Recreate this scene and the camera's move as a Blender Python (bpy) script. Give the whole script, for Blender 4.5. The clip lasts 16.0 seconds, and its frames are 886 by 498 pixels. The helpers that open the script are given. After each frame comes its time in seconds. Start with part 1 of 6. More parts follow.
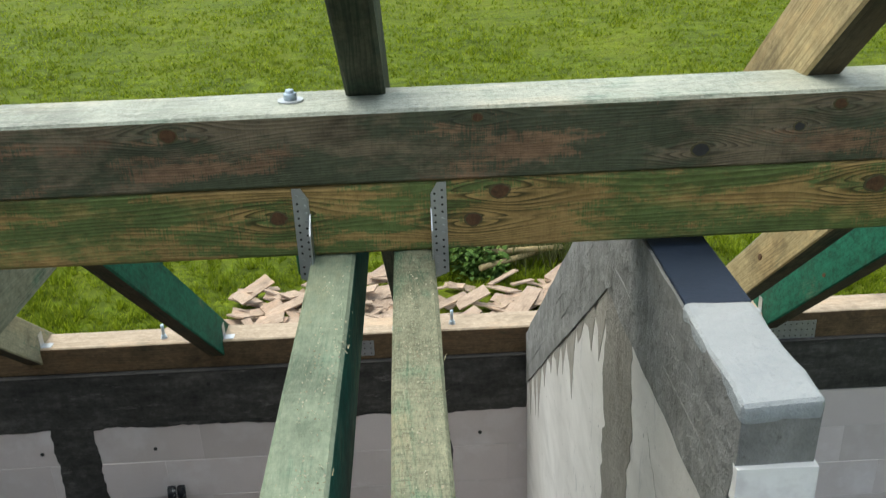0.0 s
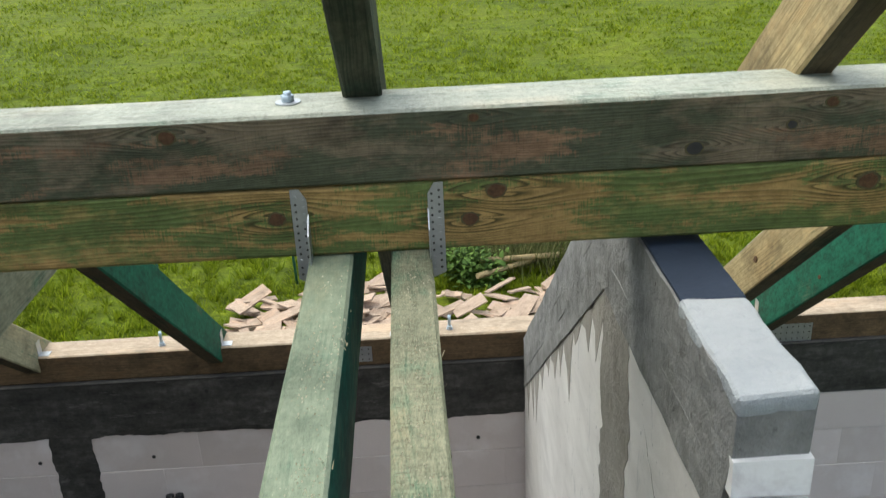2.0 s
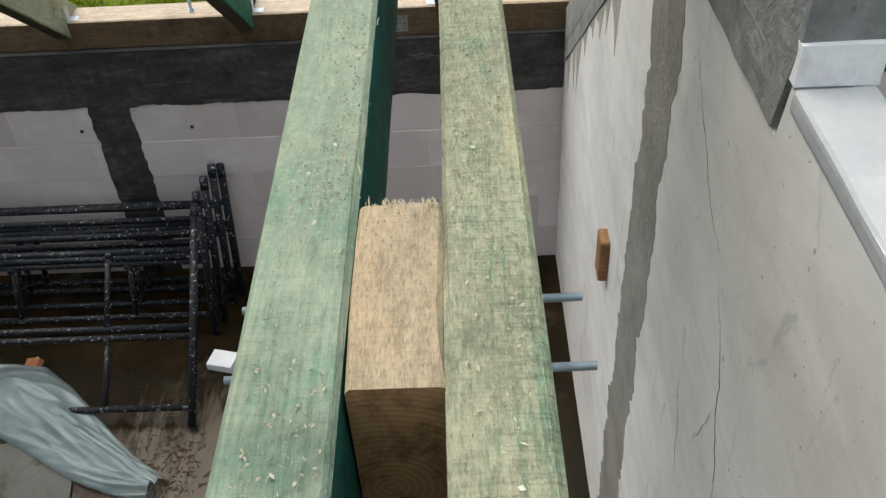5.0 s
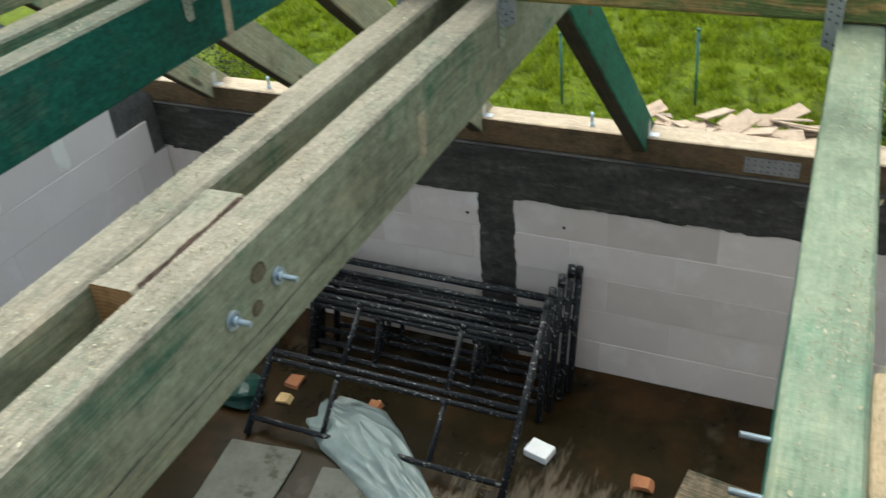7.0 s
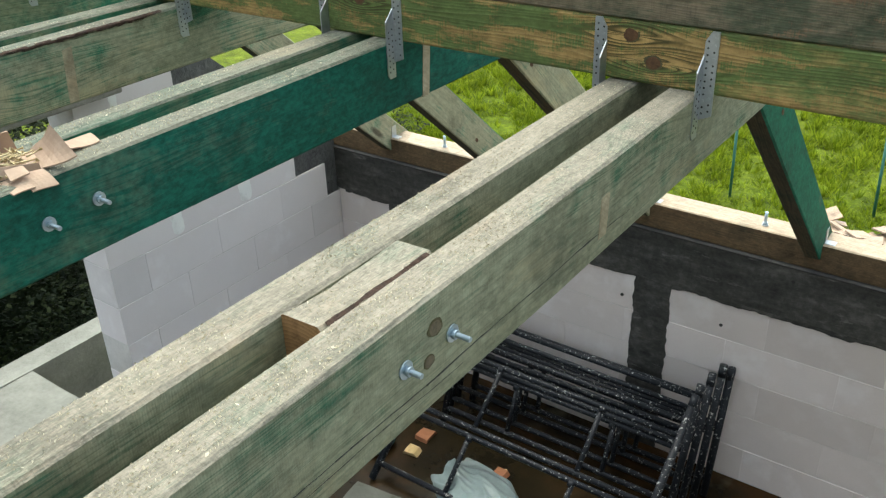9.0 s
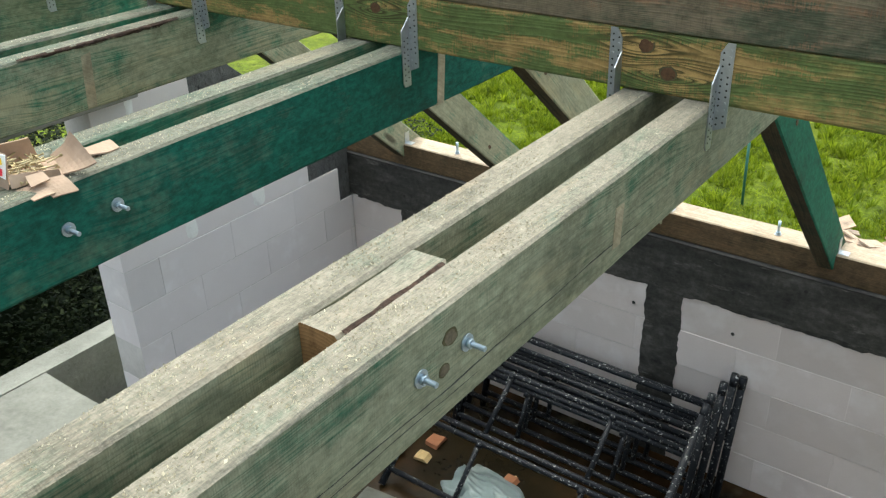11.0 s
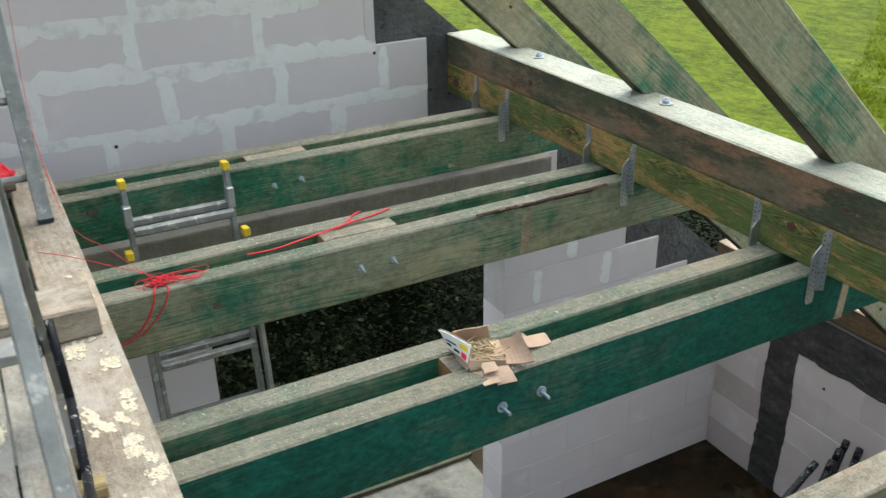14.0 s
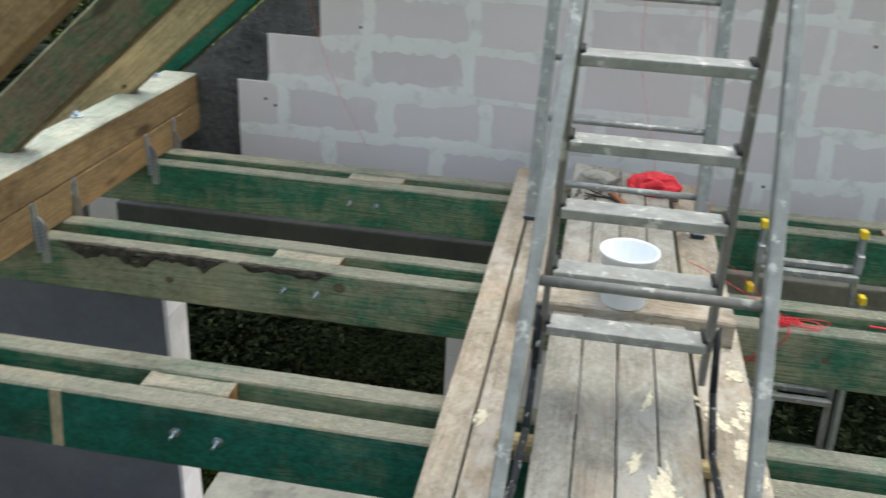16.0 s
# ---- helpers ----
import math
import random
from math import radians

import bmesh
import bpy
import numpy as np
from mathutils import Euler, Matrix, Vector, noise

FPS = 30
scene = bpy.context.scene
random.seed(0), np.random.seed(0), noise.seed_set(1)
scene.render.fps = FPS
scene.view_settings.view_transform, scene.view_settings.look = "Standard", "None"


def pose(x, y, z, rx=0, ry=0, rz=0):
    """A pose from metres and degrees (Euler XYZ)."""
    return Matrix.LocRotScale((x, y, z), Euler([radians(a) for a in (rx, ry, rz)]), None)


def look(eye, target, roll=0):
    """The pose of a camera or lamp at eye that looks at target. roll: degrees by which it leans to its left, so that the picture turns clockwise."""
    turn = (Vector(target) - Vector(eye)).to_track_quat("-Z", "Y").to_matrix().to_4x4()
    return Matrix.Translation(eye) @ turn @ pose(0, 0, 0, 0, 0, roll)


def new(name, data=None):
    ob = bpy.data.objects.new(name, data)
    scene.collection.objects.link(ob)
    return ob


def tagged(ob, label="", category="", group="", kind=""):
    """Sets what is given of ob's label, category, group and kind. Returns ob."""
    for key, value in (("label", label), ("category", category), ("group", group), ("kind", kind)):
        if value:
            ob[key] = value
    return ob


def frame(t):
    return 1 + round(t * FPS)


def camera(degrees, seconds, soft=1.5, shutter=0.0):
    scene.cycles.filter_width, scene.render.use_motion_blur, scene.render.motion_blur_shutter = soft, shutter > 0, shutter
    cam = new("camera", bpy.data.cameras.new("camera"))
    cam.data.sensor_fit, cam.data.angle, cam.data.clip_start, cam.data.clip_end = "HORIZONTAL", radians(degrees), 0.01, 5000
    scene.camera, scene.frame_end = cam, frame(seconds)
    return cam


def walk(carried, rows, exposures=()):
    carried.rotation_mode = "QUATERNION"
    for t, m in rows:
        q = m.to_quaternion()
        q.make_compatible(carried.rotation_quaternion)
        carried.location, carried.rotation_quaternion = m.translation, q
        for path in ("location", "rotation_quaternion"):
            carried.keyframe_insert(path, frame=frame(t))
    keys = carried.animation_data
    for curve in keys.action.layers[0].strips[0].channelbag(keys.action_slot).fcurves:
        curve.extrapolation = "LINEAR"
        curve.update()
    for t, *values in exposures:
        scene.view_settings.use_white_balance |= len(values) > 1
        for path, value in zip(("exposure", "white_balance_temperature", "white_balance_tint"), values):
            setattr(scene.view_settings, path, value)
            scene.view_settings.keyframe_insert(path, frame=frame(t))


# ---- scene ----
cam = camera(52.6, 16.0, soft=1.3, shutter=0.3)
PATH = [
    (0, (0.061, 0.017, 3.362), (0.091, 1.839, 2.54), -2.4),
    (0.5, (0.053, 0.003, 3.37), (0.103, 1.855, 2.618), -2.4),
    (1, (0.059, -0.005, 3.376), (0.108, 1.848, 2.626), -2.4),
    (1.5, (0.067, 0.0, 3.383), (0.112, 1.849, 2.621), -2.5),
    (2, (0.059, -0.004, 3.349), (0.097, 1.827, 2.546), -2.7),
    (2.5, (0.042, -0.013, 3.291), (0.071, 1.764, 2.372), -3.2),
    (3, (0.035, -0.027, 3.241), (0.044, 1.683, 2.204), -3.5),
    (3.5, (0.025, -0.041, 3.19), (0.016, 1.586, 2.026), -3.4),
    (6, (0.024, -0.053, 3.133), (-0.191, 1.421, 1.798), -4.9),
    (6.5, (-0.078, -0.107, 3.211), (-0.549, 1.404, 1.988), -6.2),
    (7, (-0.177, -0.219, 3.278), (-0.908, 1.282, 2.176), -4.9),
    (7.5, (-0.208, -0.256, 3.291), (-1.114, 1.205, 2.269), -3.4),
    (8, (-0.215, -0.258, 3.296), (-1.209, 1.173, 2.315), -2.5),
    (8.5, (-0.212, -0.258, 3.305), (-1.239, 1.159, 2.338), -2.1),
    (9, (-0.213, -0.264, 3.302), (-1.254, 1.149, 2.342), -1.9),
    (11.5, (-0.216, -0.274, 3.316), (-1.296, 1.122, 2.374), -1.6),
    (12, (-0.215, -0.273, 3.315), (-1.345, 1.103, 2.404), -1.4),
    (12.5, (-0.217, -0.294, 3.338), (-1.483, 1.003, 2.493), -1.4),
    (13, (-0.213, -0.378, 3.445), (-1.624, 0.783, 2.632), -0.8),
    (13.5, (-0.201, -0.414, 3.676), (-1.74, 0.562, 2.852), -0.8),
    (14, (-0.2, -0.448, 3.874), (-1.791, 0.397, 3.005), -1.1),
    (14.5, (-0.148, -0.512, 3.991), (-1.792, 0.196, 3.099), -1.0),
    (15, (-0.064, -0.623, 4.038), (-1.802, -0.175, 3.163), -0.2),
    (15.5, (0.007, -0.743, 4.06), (-1.806, -0.67, 3.22), 1.9),
    (16, (0.101, -0.797, 4.07), (-1.691, -1.09, 3.23), 2.8),
]
walk(cam, [(t, look(eye, target, roll)) for t, eye, target, roll in PATH], exposures=[(0.0, 0.56, 6500, 0), (3.5, 0.66, 6500, 4), (6.0, 0.64, 6500, 4), (7.0, 0.90, 6500, -4), (9.0, 1.17, 6500, -3), (12.5, 1.13, 6500, -3), (13.4, 0.82, 6500, 1), (14.5, 0.82, 6500, 2), (16.0, 0.78, 6500, 2)])

# ---- world and light: a bright overcast day ----
world = bpy.data.worlds.new("overcast_sky")
scene.world = world
world.use_nodes = True
wn = world.node_tree.nodes
sky = wn.new("ShaderNodeTexSky")
sky.sky_type = "NISHITA"
sky.sun_disc = False
sky.sun_elevation, sky.sun_rotation = radians(68), radians(307)
sky.air_density, sky.dust_density, sky.ozone_density = 1.0, 4.0, 1.0
grey = wn.new("ShaderNodeHueSaturation")     # cloud takes most of the blue out of the sky
grey.inputs["Saturation"].default_value = 0.62
world.node_tree.links.new(sky.outputs[0], grey.inputs["Color"])
world.node_tree.links.new(grey.outputs[0], wn["Background"].inputs[0])
wn["Background"].inputs[1].default_value = 0.22
sun = new("sun", bpy.data.lights.new("sun", "SUN"))
sun.data.energy, sun.data.angle, sun.data.color = 0.7, radians(90), (1.0, 0.98, 0.95)
sun.matrix_world = look((-2.4, 1.8, 7.5), (0, 0, 0))

# ---- materials ----


class Mat:
    """A node material with a few short helpers."""

    def __init__(self, name, rough=0.8, metal=0.0, spec=0.4):
        self.m = bpy.data.materials.new(name)
        self.m.use_nodes = True
        self.t = self.m.node_tree
        self.n = self.t.nodes
        self.b = self.n["Principled BSDF"]
        self.b.inputs["Roughness"].default_value = rough
        self.b.inputs["Metallic"].default_value = metal
        self.b.inputs["Specular IOR Level"].default_value = spec
        tc = self.n.new("ShaderNodeTexCoord")
        oi = self.n.new("ShaderNodeObjectInfo")
        add = self.n.new("ShaderNodeVectorMath")
        mul = self.n.new("ShaderNodeVectorMath")
        mul.operation = "SCALE"
        mul.inputs[0].default_value = (37.0, 53.0, 71.0)
        self.link(oi.outputs["Random"], mul.inputs["Scale"])
        self.link(tc.outputs["Object"], add.inputs[0])
        self.link(mul.outputs[0], add.inputs[1])
        self.co, self.rand = add.outputs[0], oi.outputs["Random"]
        self.raw = tc.outputs["Object"]

    def link(self, a, b):
        self.t.links.new(a, b)

    def scaled(self, sx, sy, sz, co=None):
        mp = self.n.new("ShaderNodeMapping")
        mp.inputs["Scale"].default_value = (sx, sy, sz)
        self.link(co or self.co, mp.inputs["Vector"])
        return mp.outputs[0]

    def noise(self, scale, detail=4.0, rough=0.55, co=None, distort=0.0):
        nz = self.n.new("ShaderNodeTexNoise")
        nz.inputs["Scale"].default_value = scale
        nz.inputs["Detail"].default_value = detail
        nz.inputs["Roughness"].default_value = rough
        nz.inputs["Distortion"].default_value = distort
        self.link(co or self.co, nz.inputs["Vector"])
        return nz.outputs["Fac"]

    def ramp(self, fac, stops):
        r = self.n.new("ShaderNodeValToRGB")
        e = r.color_ramp.elements
        while len(e) < len(stops):
            e.new(0.5)
        for k, (p, c) in enumerate(stops):
            e[k].position = p
            e[k].color = (*c, 1.0) if len(c) == 3 else c
        self.link(fac, r.inputs[0])
        return r.outputs[0]

    def step(self, fac, lo, hi):
        r = self.n.new("ShaderNodeMapRange")
        r.inputs["From Min"].default_value, r.inputs["From Max"].default_value = lo, hi
        self.link(fac, r.inputs["Value"])
        return r.outputs[0]

    def mix(self, fac, a, b, mode="MIX"):
        mx = self.n.new("ShaderNodeMix")
        mx.data_type, mx.blend_type = "RGBA", mode
        for v, k in ((fac, 0), (a, 6), (b, 7)):
            if isinstance(v, (int, float)):
                mx.inputs[k].default_value = v
            elif isinstance(v, tuple):
                mx.inputs[k].default_value = (*v, 1.0)
            else:
                self.link(v, mx.inputs[k])
        return mx.outputs[2]

    def math(self, op, a, b):
        q = self.n.new("ShaderNodeMath")
        q.operation = op
        for v, k in ((a, 0), (b, 1)):
            if isinstance(v, (int, float)):
                q.inputs[k].default_value = v
            else:
                self.link(v, q.inputs[k])
        return q.outputs[0]

    def colour(self, c):
        if isinstance(c, tuple):
            self.b.inputs["Base Color"].default_value = (*c, 1.0)
        else:
            self.link(c, self.b.inputs["Base Color"])

    def roughness(self, r):
        self.link(r, self.b.inputs["Roughness"])

    def bump(self, h, strength=0.3, dist=0.01):
        bp = self.n.new("ShaderNodeBump")
        bp.inputs["Strength"].default_value, bp.inputs["Distance"].default_value = strength, dist
        self.link(h, bp.inputs["Height"])
        self.link(bp.outputs[0], self.b.inputs["Normal"])


def wood_material(name, light, dark, stain, stain_amount, dust=None, dust_amount=0.0, rough=0.75, saw=0.0, knots=True, line=0.55, smear=None):
    """Sawn softwood, its grain along local X and bending round the knots, with patchy preservative stain that runs
    down the faces, saw marks across the grain and sawdust."""
    w = Mat(name, rough, spec=0.25)
    sep = w.n.new("ShaderNodeSeparateXYZ")
    w.link(w.co, sep.inputs[0])
    x, y, z = sep.outputs
    kn = w.n.new("ShaderNodeTexVoronoi")
    kn.inputs["Scale"].default_value = 1.0
    w.link(w.scaled(1.35, 5.0, 5.0), kn.inputs["Vector"])
    d = w.math("DIVIDE", kn.outputs["Distance"], 0.20)
    swirl = w.math("DIVIDE", 1.0, w.math("ADD", 1.0, w.math("MULTIPLY", d, d)))
    sway = w.noise(1.0, 3.0, 0.55, co=w.scaled(0.9, 3.5, 3.5))
    phase = w.math("ADD", w.math("ADD", z, w.math("MULTIPLY", y, 0.8)), w.math("ADD", w.math("MULTIPLY", swirl, 0.06), w.math("MULTIPLY", sway, 0.06)))
    comb = w.n.new("ShaderNodeCombineXYZ")
    w.link(w.math("MULTIPLY", x, 0.9), comb.inputs[0])
    w.link(w.math("MULTIPLY", phase, 58.0), comb.inputs[1])
    w.link(y, comb.inputs[2])
    rings = w.noise(3.6, 3.0, 0.65, co=comb.outputs[0])
    fib = w.noise(4.0, 6.0, 0.72, co=w.scaled(1.6, 40.0, 40.0))
    mott = w.noise(9.0, 6.0, 0.72, co=w.scaled(1.0, 2.0, 2.0))
    blot = w.noise(2.1, 6.0, 0.68, co=w.scaled(1.0, 1.5, 1.5))
    drip = w.noise(4.0, 4.0, 0.65, co=w.scaled(5.0, 1.3, 1.3))
    grit = w.noise(55.0, 4.0, 0.7, co=w.scaled(0.8, 1.3, 1.3))
    late = w.step(rings, 0.47, 0.60)
    tone = w.mix(0.5, w.mix(0.25, mott, fib), grit)
    col = w.mix(w.step(tone, 0.40, 0.60), tuple(0.35 * p + 0.65 * q for p, q in zip(light, dark)), tuple(min(1, 1.12 * p) for p in light))
    worn = w.step(w.noise(1.6, 6.0, 0.72, co=w.scaled(1.0, 3.0, 3.0)), 0.53, 0.64)
    col = w.mix(w.math("MULTIPLY", worn, 0.65), col, tuple(min(1.0, c * k) for c, k in zip(light, (1.28, 1.12, 1.0))))
    col = w.mix(w.math("MULTIPLY", late, line), col, dark)
    f = w.math("ADD", w.math("ADD", w.math("MULTIPLY", blot, 0.62), w.math("MULTIPLY", drip, 0.16)), w.math("ADD", w.math("MULTIPLY", mott, 0.28), w.math("MULTIPLY", late, 0.05)))
    amt = w.step(f, 0.79 - stain_amount * 0.46, 0.89 - stain_amount * 0.42)
    deep = w.mix(w.step(tone, 0.40, 0.60), tuple(c * 0.5 for c in stain), tuple(min(1, c * 1.2) for c in stain))
    deep = w.mix(w.math("MULTIPLY", late, line * 0.6), deep, tuple(c * 0.4 for c in stain))
    col = w.mix(w.math("MULTIPLY", amt, 0.92), col, deep)
    grime = w.step(w.noise(2.3, 7.0, 0.74, co=w.scaled(1.0, 1.5, 1.5)), 0.52, 0.70)
    col = w.mix(w.math("MULTIPLY", grime, 0.7), col, tuple(c * 0.38 for c in dark))
    if knots:
        col = w.mix(w.math("MULTIPLY", w.step(kn.outputs["Distance"], 0.13, 0.07), 0.75), col, (0.045, 0.028, 0.016))
    torn = w.noise(7.0, 4.0, 0.75, co=w.scaled(30.0, 4.5, 4.5))
    kerf = w.math("PINGPONG", w.math("ADD", w.math("MULTIPLY", x, 430.0), w.math("MULTIPLY", w.noise(14.0, 3.0, 0.6), 5.0)), 1.0)
    cross_cut = w.mix(0.10, torn, kerf)
    if saw:
        col = w.mix(w.math("MULTIPLY", w.math("MULTIPLY", w.step(cross_cut, 0.48, 0.68), saw * 0.8), w.step(blot, 0.35, 0.6)), col, tuple(c * 0.42 for c in dark))
    if dust:
        dd = w.noise(210.0, 3.0, 0.7)
        d2 = w.noise(3.0, 4.0, 0.65)
        f = w.step(w.math("ADD", w.math("MULTIPLY", dd, 0.7), w.math("MULTIPLY", d2, 0.45)), 0.72 - 0.30 * dust_amount, 0.80 - 0.30 * dust_amount)
        col = w.mix(w.math("MULTIPLY", f, 0.5), col, dust)
    if smear:
        film = w.step(w.noise(3.4, 7.0, 0.7, co=w.scaled(1.0, 1.7, 1.7), distort=0.6), 0.50, 0.60)
        col = w.mix(w.math("MULTIPLY", film, w.math("ADD", 0.25, w.math("MULTIPLY", mott, 0.9))), col, smear)
        rust = w.step(w.noise(2.2, 6.0, 0.7, co=w.scaled(0.9, 2.4, 2.4)), 0.56, 0.70)
        col = w.mix(w.math("MULTIPLY", rust, 0.55), col, (0.22, 0.145, 0.085))
    h = w.mix(0.5, w.mix(0.35, fib, mott), grit)
    if saw:
        h = w.mix(0.5, h, cross_cut)
    if dust_amount > 0.06:
        amount = 1.0 if saw > 0.4 else 0.4
        dash = w.noise(1.0, 3.0, 0.7, co=w.scaled(95.0, 360.0, 360.0))
        row = w.noise(1.0, 3.0, 0.65, co=w.scaled(170.0, 20.0, 20.0))
        tear = w.math("ADD", w.math("MULTIPLY", dash, 0.8), w.math("MULTIPLY", row, 0.2))
        col = w.mix(w.math("MULTIPLY", w.step(tear, 0.52, 0.62), 0.32 * amount), col, tuple(min(1.0, c * 1.5) for c in light))
        col = w.mix(w.math("MULTIPLY", w.step(tear, 0.47, 0.37), 0.42 * amount), col, tuple(c * 0.5 for c in dark))
        h = w.mix(0.65, h, tear)
    w.colour(col)
    w.bump(h, 0.8 if dust else 0.5, 0.005)
    return w.m


def purlin_material(name, light, dark, green, green_amount, bare, bare_amount, knots, pitch=150.0, line=0.6):
    """Planed purlin face: fine growth rings that part round the knots given as (x, z, r) in local metres,
    green preservative in blotches, patches scraped to bare wood, fine saw marks."""
    w = Mat(name, 0.72, spec=0.3)
    sep = w.n.new("ShaderNodeSeparateXYZ")
    w.link(w.raw, sep.inputs[0])
    x, y, z = sep.outputs
    sway = w.noise(1.0, 3.0, 0.55, co=w.scaled(0.8, 2.5, 2.5))
    s = w.math("ADD", w.math("ADD", z, w.math("MULTIPLY", y, 0.7)), w.math("MULTIPLY", sway, 0.10))
    near = None
    for kx, kz, kr in knots:
        dx = w.math("DIVIDE", w.math("SUBTRACT", x, kx), kr * 5.0)
        dz = w.math("SUBTRACT", z, kz)
        az = w.math("ABSOLUTE", dz, 0.0)
        fall = w.math("DIVIDE", 1.0, w.math("ADD", 1.0, w.math("ADD", w.math("MULTIPLY", dx, dx), w.math("POWER", w.math("DIVIDE", az, kr * 2.4), 2.0))))
        push = w.math("MULTIPLY", w.math("DIVIDE", dz, w.math("ADD", az, kr * 0.5)), w.math("MULTIPLY", fall, kr * 3.0))
        s = w.math("SUBTRACT", s, push)
        near = fall if near is None else w.math("MAXIMUM", near, fall)
    comb = w.n.new("ShaderNodeCombineXYZ")
    w.link(w.math("MULTIPLY", x, 1.1), comb.inputs[0])
    w.link(w.math("MULTIPLY", s, 30.0), comb.inputs[1])
    wander = w.noise(1.0, 3.0, 0.6, co=comb.outputs[0])
    ring = w.math("FRACT", w.math("ADD", w.math("MULTIPLY", s, pitch), w.math("MULTIPLY", wander, 3.0)), 0.0)
    late = w.math("MULTIPLY", w.step(ring, 0.35, 0.85), w.step(ring, 1.0, 0.90))
    mott = w.noise(9.0, 6.0, 0.72, co=w.scaled(1.0, 2.0, 2.0))
    grit = w.noise(60.0, 4.0, 0.7, co=w.scaled(0.6, 1.3, 1.3))
    saw = w.noise(7.0, 4.0, 0.75, co=w.scaled(40.0, 2.2, 2.2))
    tone = w.mix(0.5, mott, grit)
    col = w.mix(w.step(tone, 0.40, 0.60), tuple(0.5 * p + 0.5 * q for p, q in zip(light, dark)), light)
    blot = w.noise(2.6, 6.0, 0.72, co=w.scaled(0.8, 2.2, 2.2))
    g = w.step(w.math("ADD", w.math("MULTIPLY", blot, 0.75), w.math("MULTIPLY", mott, 0.25)), 0.62 - 0.25 * green_amount, 0.70 - 0.25 * green_amount)
    col = w.mix(w.math("MULTIPLY", g, 0.8), col, w.mix(w.step(tone, 0.38, 0.62), tuple(c * 0.5 for c in green), green))
    patch = w.noise(2.2, 6.0, 0.7, co=w.scaled(1.0, 4.5, 4.5))
    b = w.step(w.math("ADD", w.math("MULTIPLY", patch, 0.8), w.math("MULTIPLY", saw, 0.2)), 0.66 - 0.2 * bare_amount, 0.70 - 0.2 * bare_amount)
    col = w.mix(w.math("MULTIPLY", b, 0.75), col, w.mix(w.step(tone, 0.40, 0.60), tuple(c * 0.6 for c in bare), bare))
    strength = w.math("MULTIPLY", w.step(w.noise(2.0, 3.0, 0.6, co=w.scaled(0.8, 2.0, 2.0)), 0.30, 0.62), line)
    if near is not None:
        strength = w.math("MAXIMUM", strength, w.math("MULTIPLY", w.step(near, 0.12, 0.5), min(1.0, line * 1.7)))
    col = w.mix(w.math("MULTIPLY", late, strength), col, tuple(c * 0.4 for c in dark))
    col = w.mix(w.math("MULTIPLY", w.step(saw, 0.52, 0.68), 0.35), col, tuple(c * 0.6 for c in dark))
    grime = w.step(w.noise(3.1, 7.0, 0.76, co=w.scaled(1.0, 1.6, 1.6)), 0.56, 0.72)
    col = w.mix(w.math("MULTIPLY", grime, 0.75), col, tuple(c * 0.35 for c in dark))
    w.colour(col)
    w.bump(w.mix(0.5, w.mix(0.5, grit, saw), late), 0.5, 0.004)
    return w.m


def end_grain_material(name, light, dark):
    """Sawn end grain with growth rings round local X."""
    w = Mat(name, 0.8, spec=0.2)
    mp = w.n.new("ShaderNodeMapping")
    mp.inputs["Location"].default_value = (0.0, -0.012, 0.135)
    w.link(w.raw, mp.inputs["Vector"])
    rings = w.n.new("ShaderNodeTexWave")
    rings.wave_type, rings.rings_direction, rings.wave_profile = "RINGS", "X", "SAW"
    rings.inputs["Scale"].default_value = 46.0
    rings.inputs["Distortion"].default_value = 1.6
    rings.inputs["Detail Scale"].default_value = 0.5
    w.link(mp.outputs[0], rings.inputs["Vector"])
    patch = w.noise(14.0, 5.0, 0.7)
    col = w.mix(w.math("MULTIPLY", rings.outputs["Fac"], 0.6), light, dark)
    col = w.mix(w.step(patch, 0.48, 0.68), col, tuple(c * 0.4 for c in dark))
    w.colour(col)
    w.bump(w.noise(90.0, 4.0, 0.7), 0.4, 0.004)
    return w.m


def plain_material(name, a, b, scale=6.0, rough=0.85, metal=0.0, bump=0.3, dist=0.004, fine=40.0, spots=None, spec=0.4, vary=None):
    """Two-tone material: large patches and a fine grain, with spots of another colour."""
    p = Mat(name, rough, metal, spec)
    big = p.noise(scale, 5.0, 0.6)
    small = p.noise(fine, 5.0, 0.7)
    col = p.mix(p.step(p.mix(0.35, big, small), 0.3, 0.7), a, b)
    if spots:
        c, sc, lo, hi = spots
        f = p.step(p.noise(sc, 4.0, 0.65), lo, hi)
        col = p.mix(f, col, c)
    if vary:
        col = p.mix(p.math("MULTIPLY", p.rand, vary[1]), col, vary[0])
    p.colour(col)
    p.bump(small, bump, dist)
    return p.m


M_TEAL = wood_material("timber_teal_stain", (0.12, 0.20, 0.135), (0.045, 0.08, 0.058), (0.006, 0.115, 0.082), 0.86, line=0.15, knots=False)
M_GREEN = wood_material("timber_green_stain", (0.28, 0.31, 0.19), (0.10, 0.13, 0.075), (0.025, 0.175, 0.10), 0.68, line=0.4, knots=False)
M_OLIVE = wood_material("timber_faded_olive", (0.345, 0.335, 0.23), (0.14, 0.145, 0.092), (0.034, 0.14, 0.080), 0.50, (0.48, 0.40, 0.29), 0.05, 0.75, 0.25, False, 0.35)
M_MOSS = wood_material("timber_mossy_stain", (0.36, 0.355, 0.24), (0.14, 0.15, 0.09), (0.03, 0.175, 0.10), 0.56, (0.44, 0.36, 0.24), 0.04, 0.75, 0.6, False, 0.4)
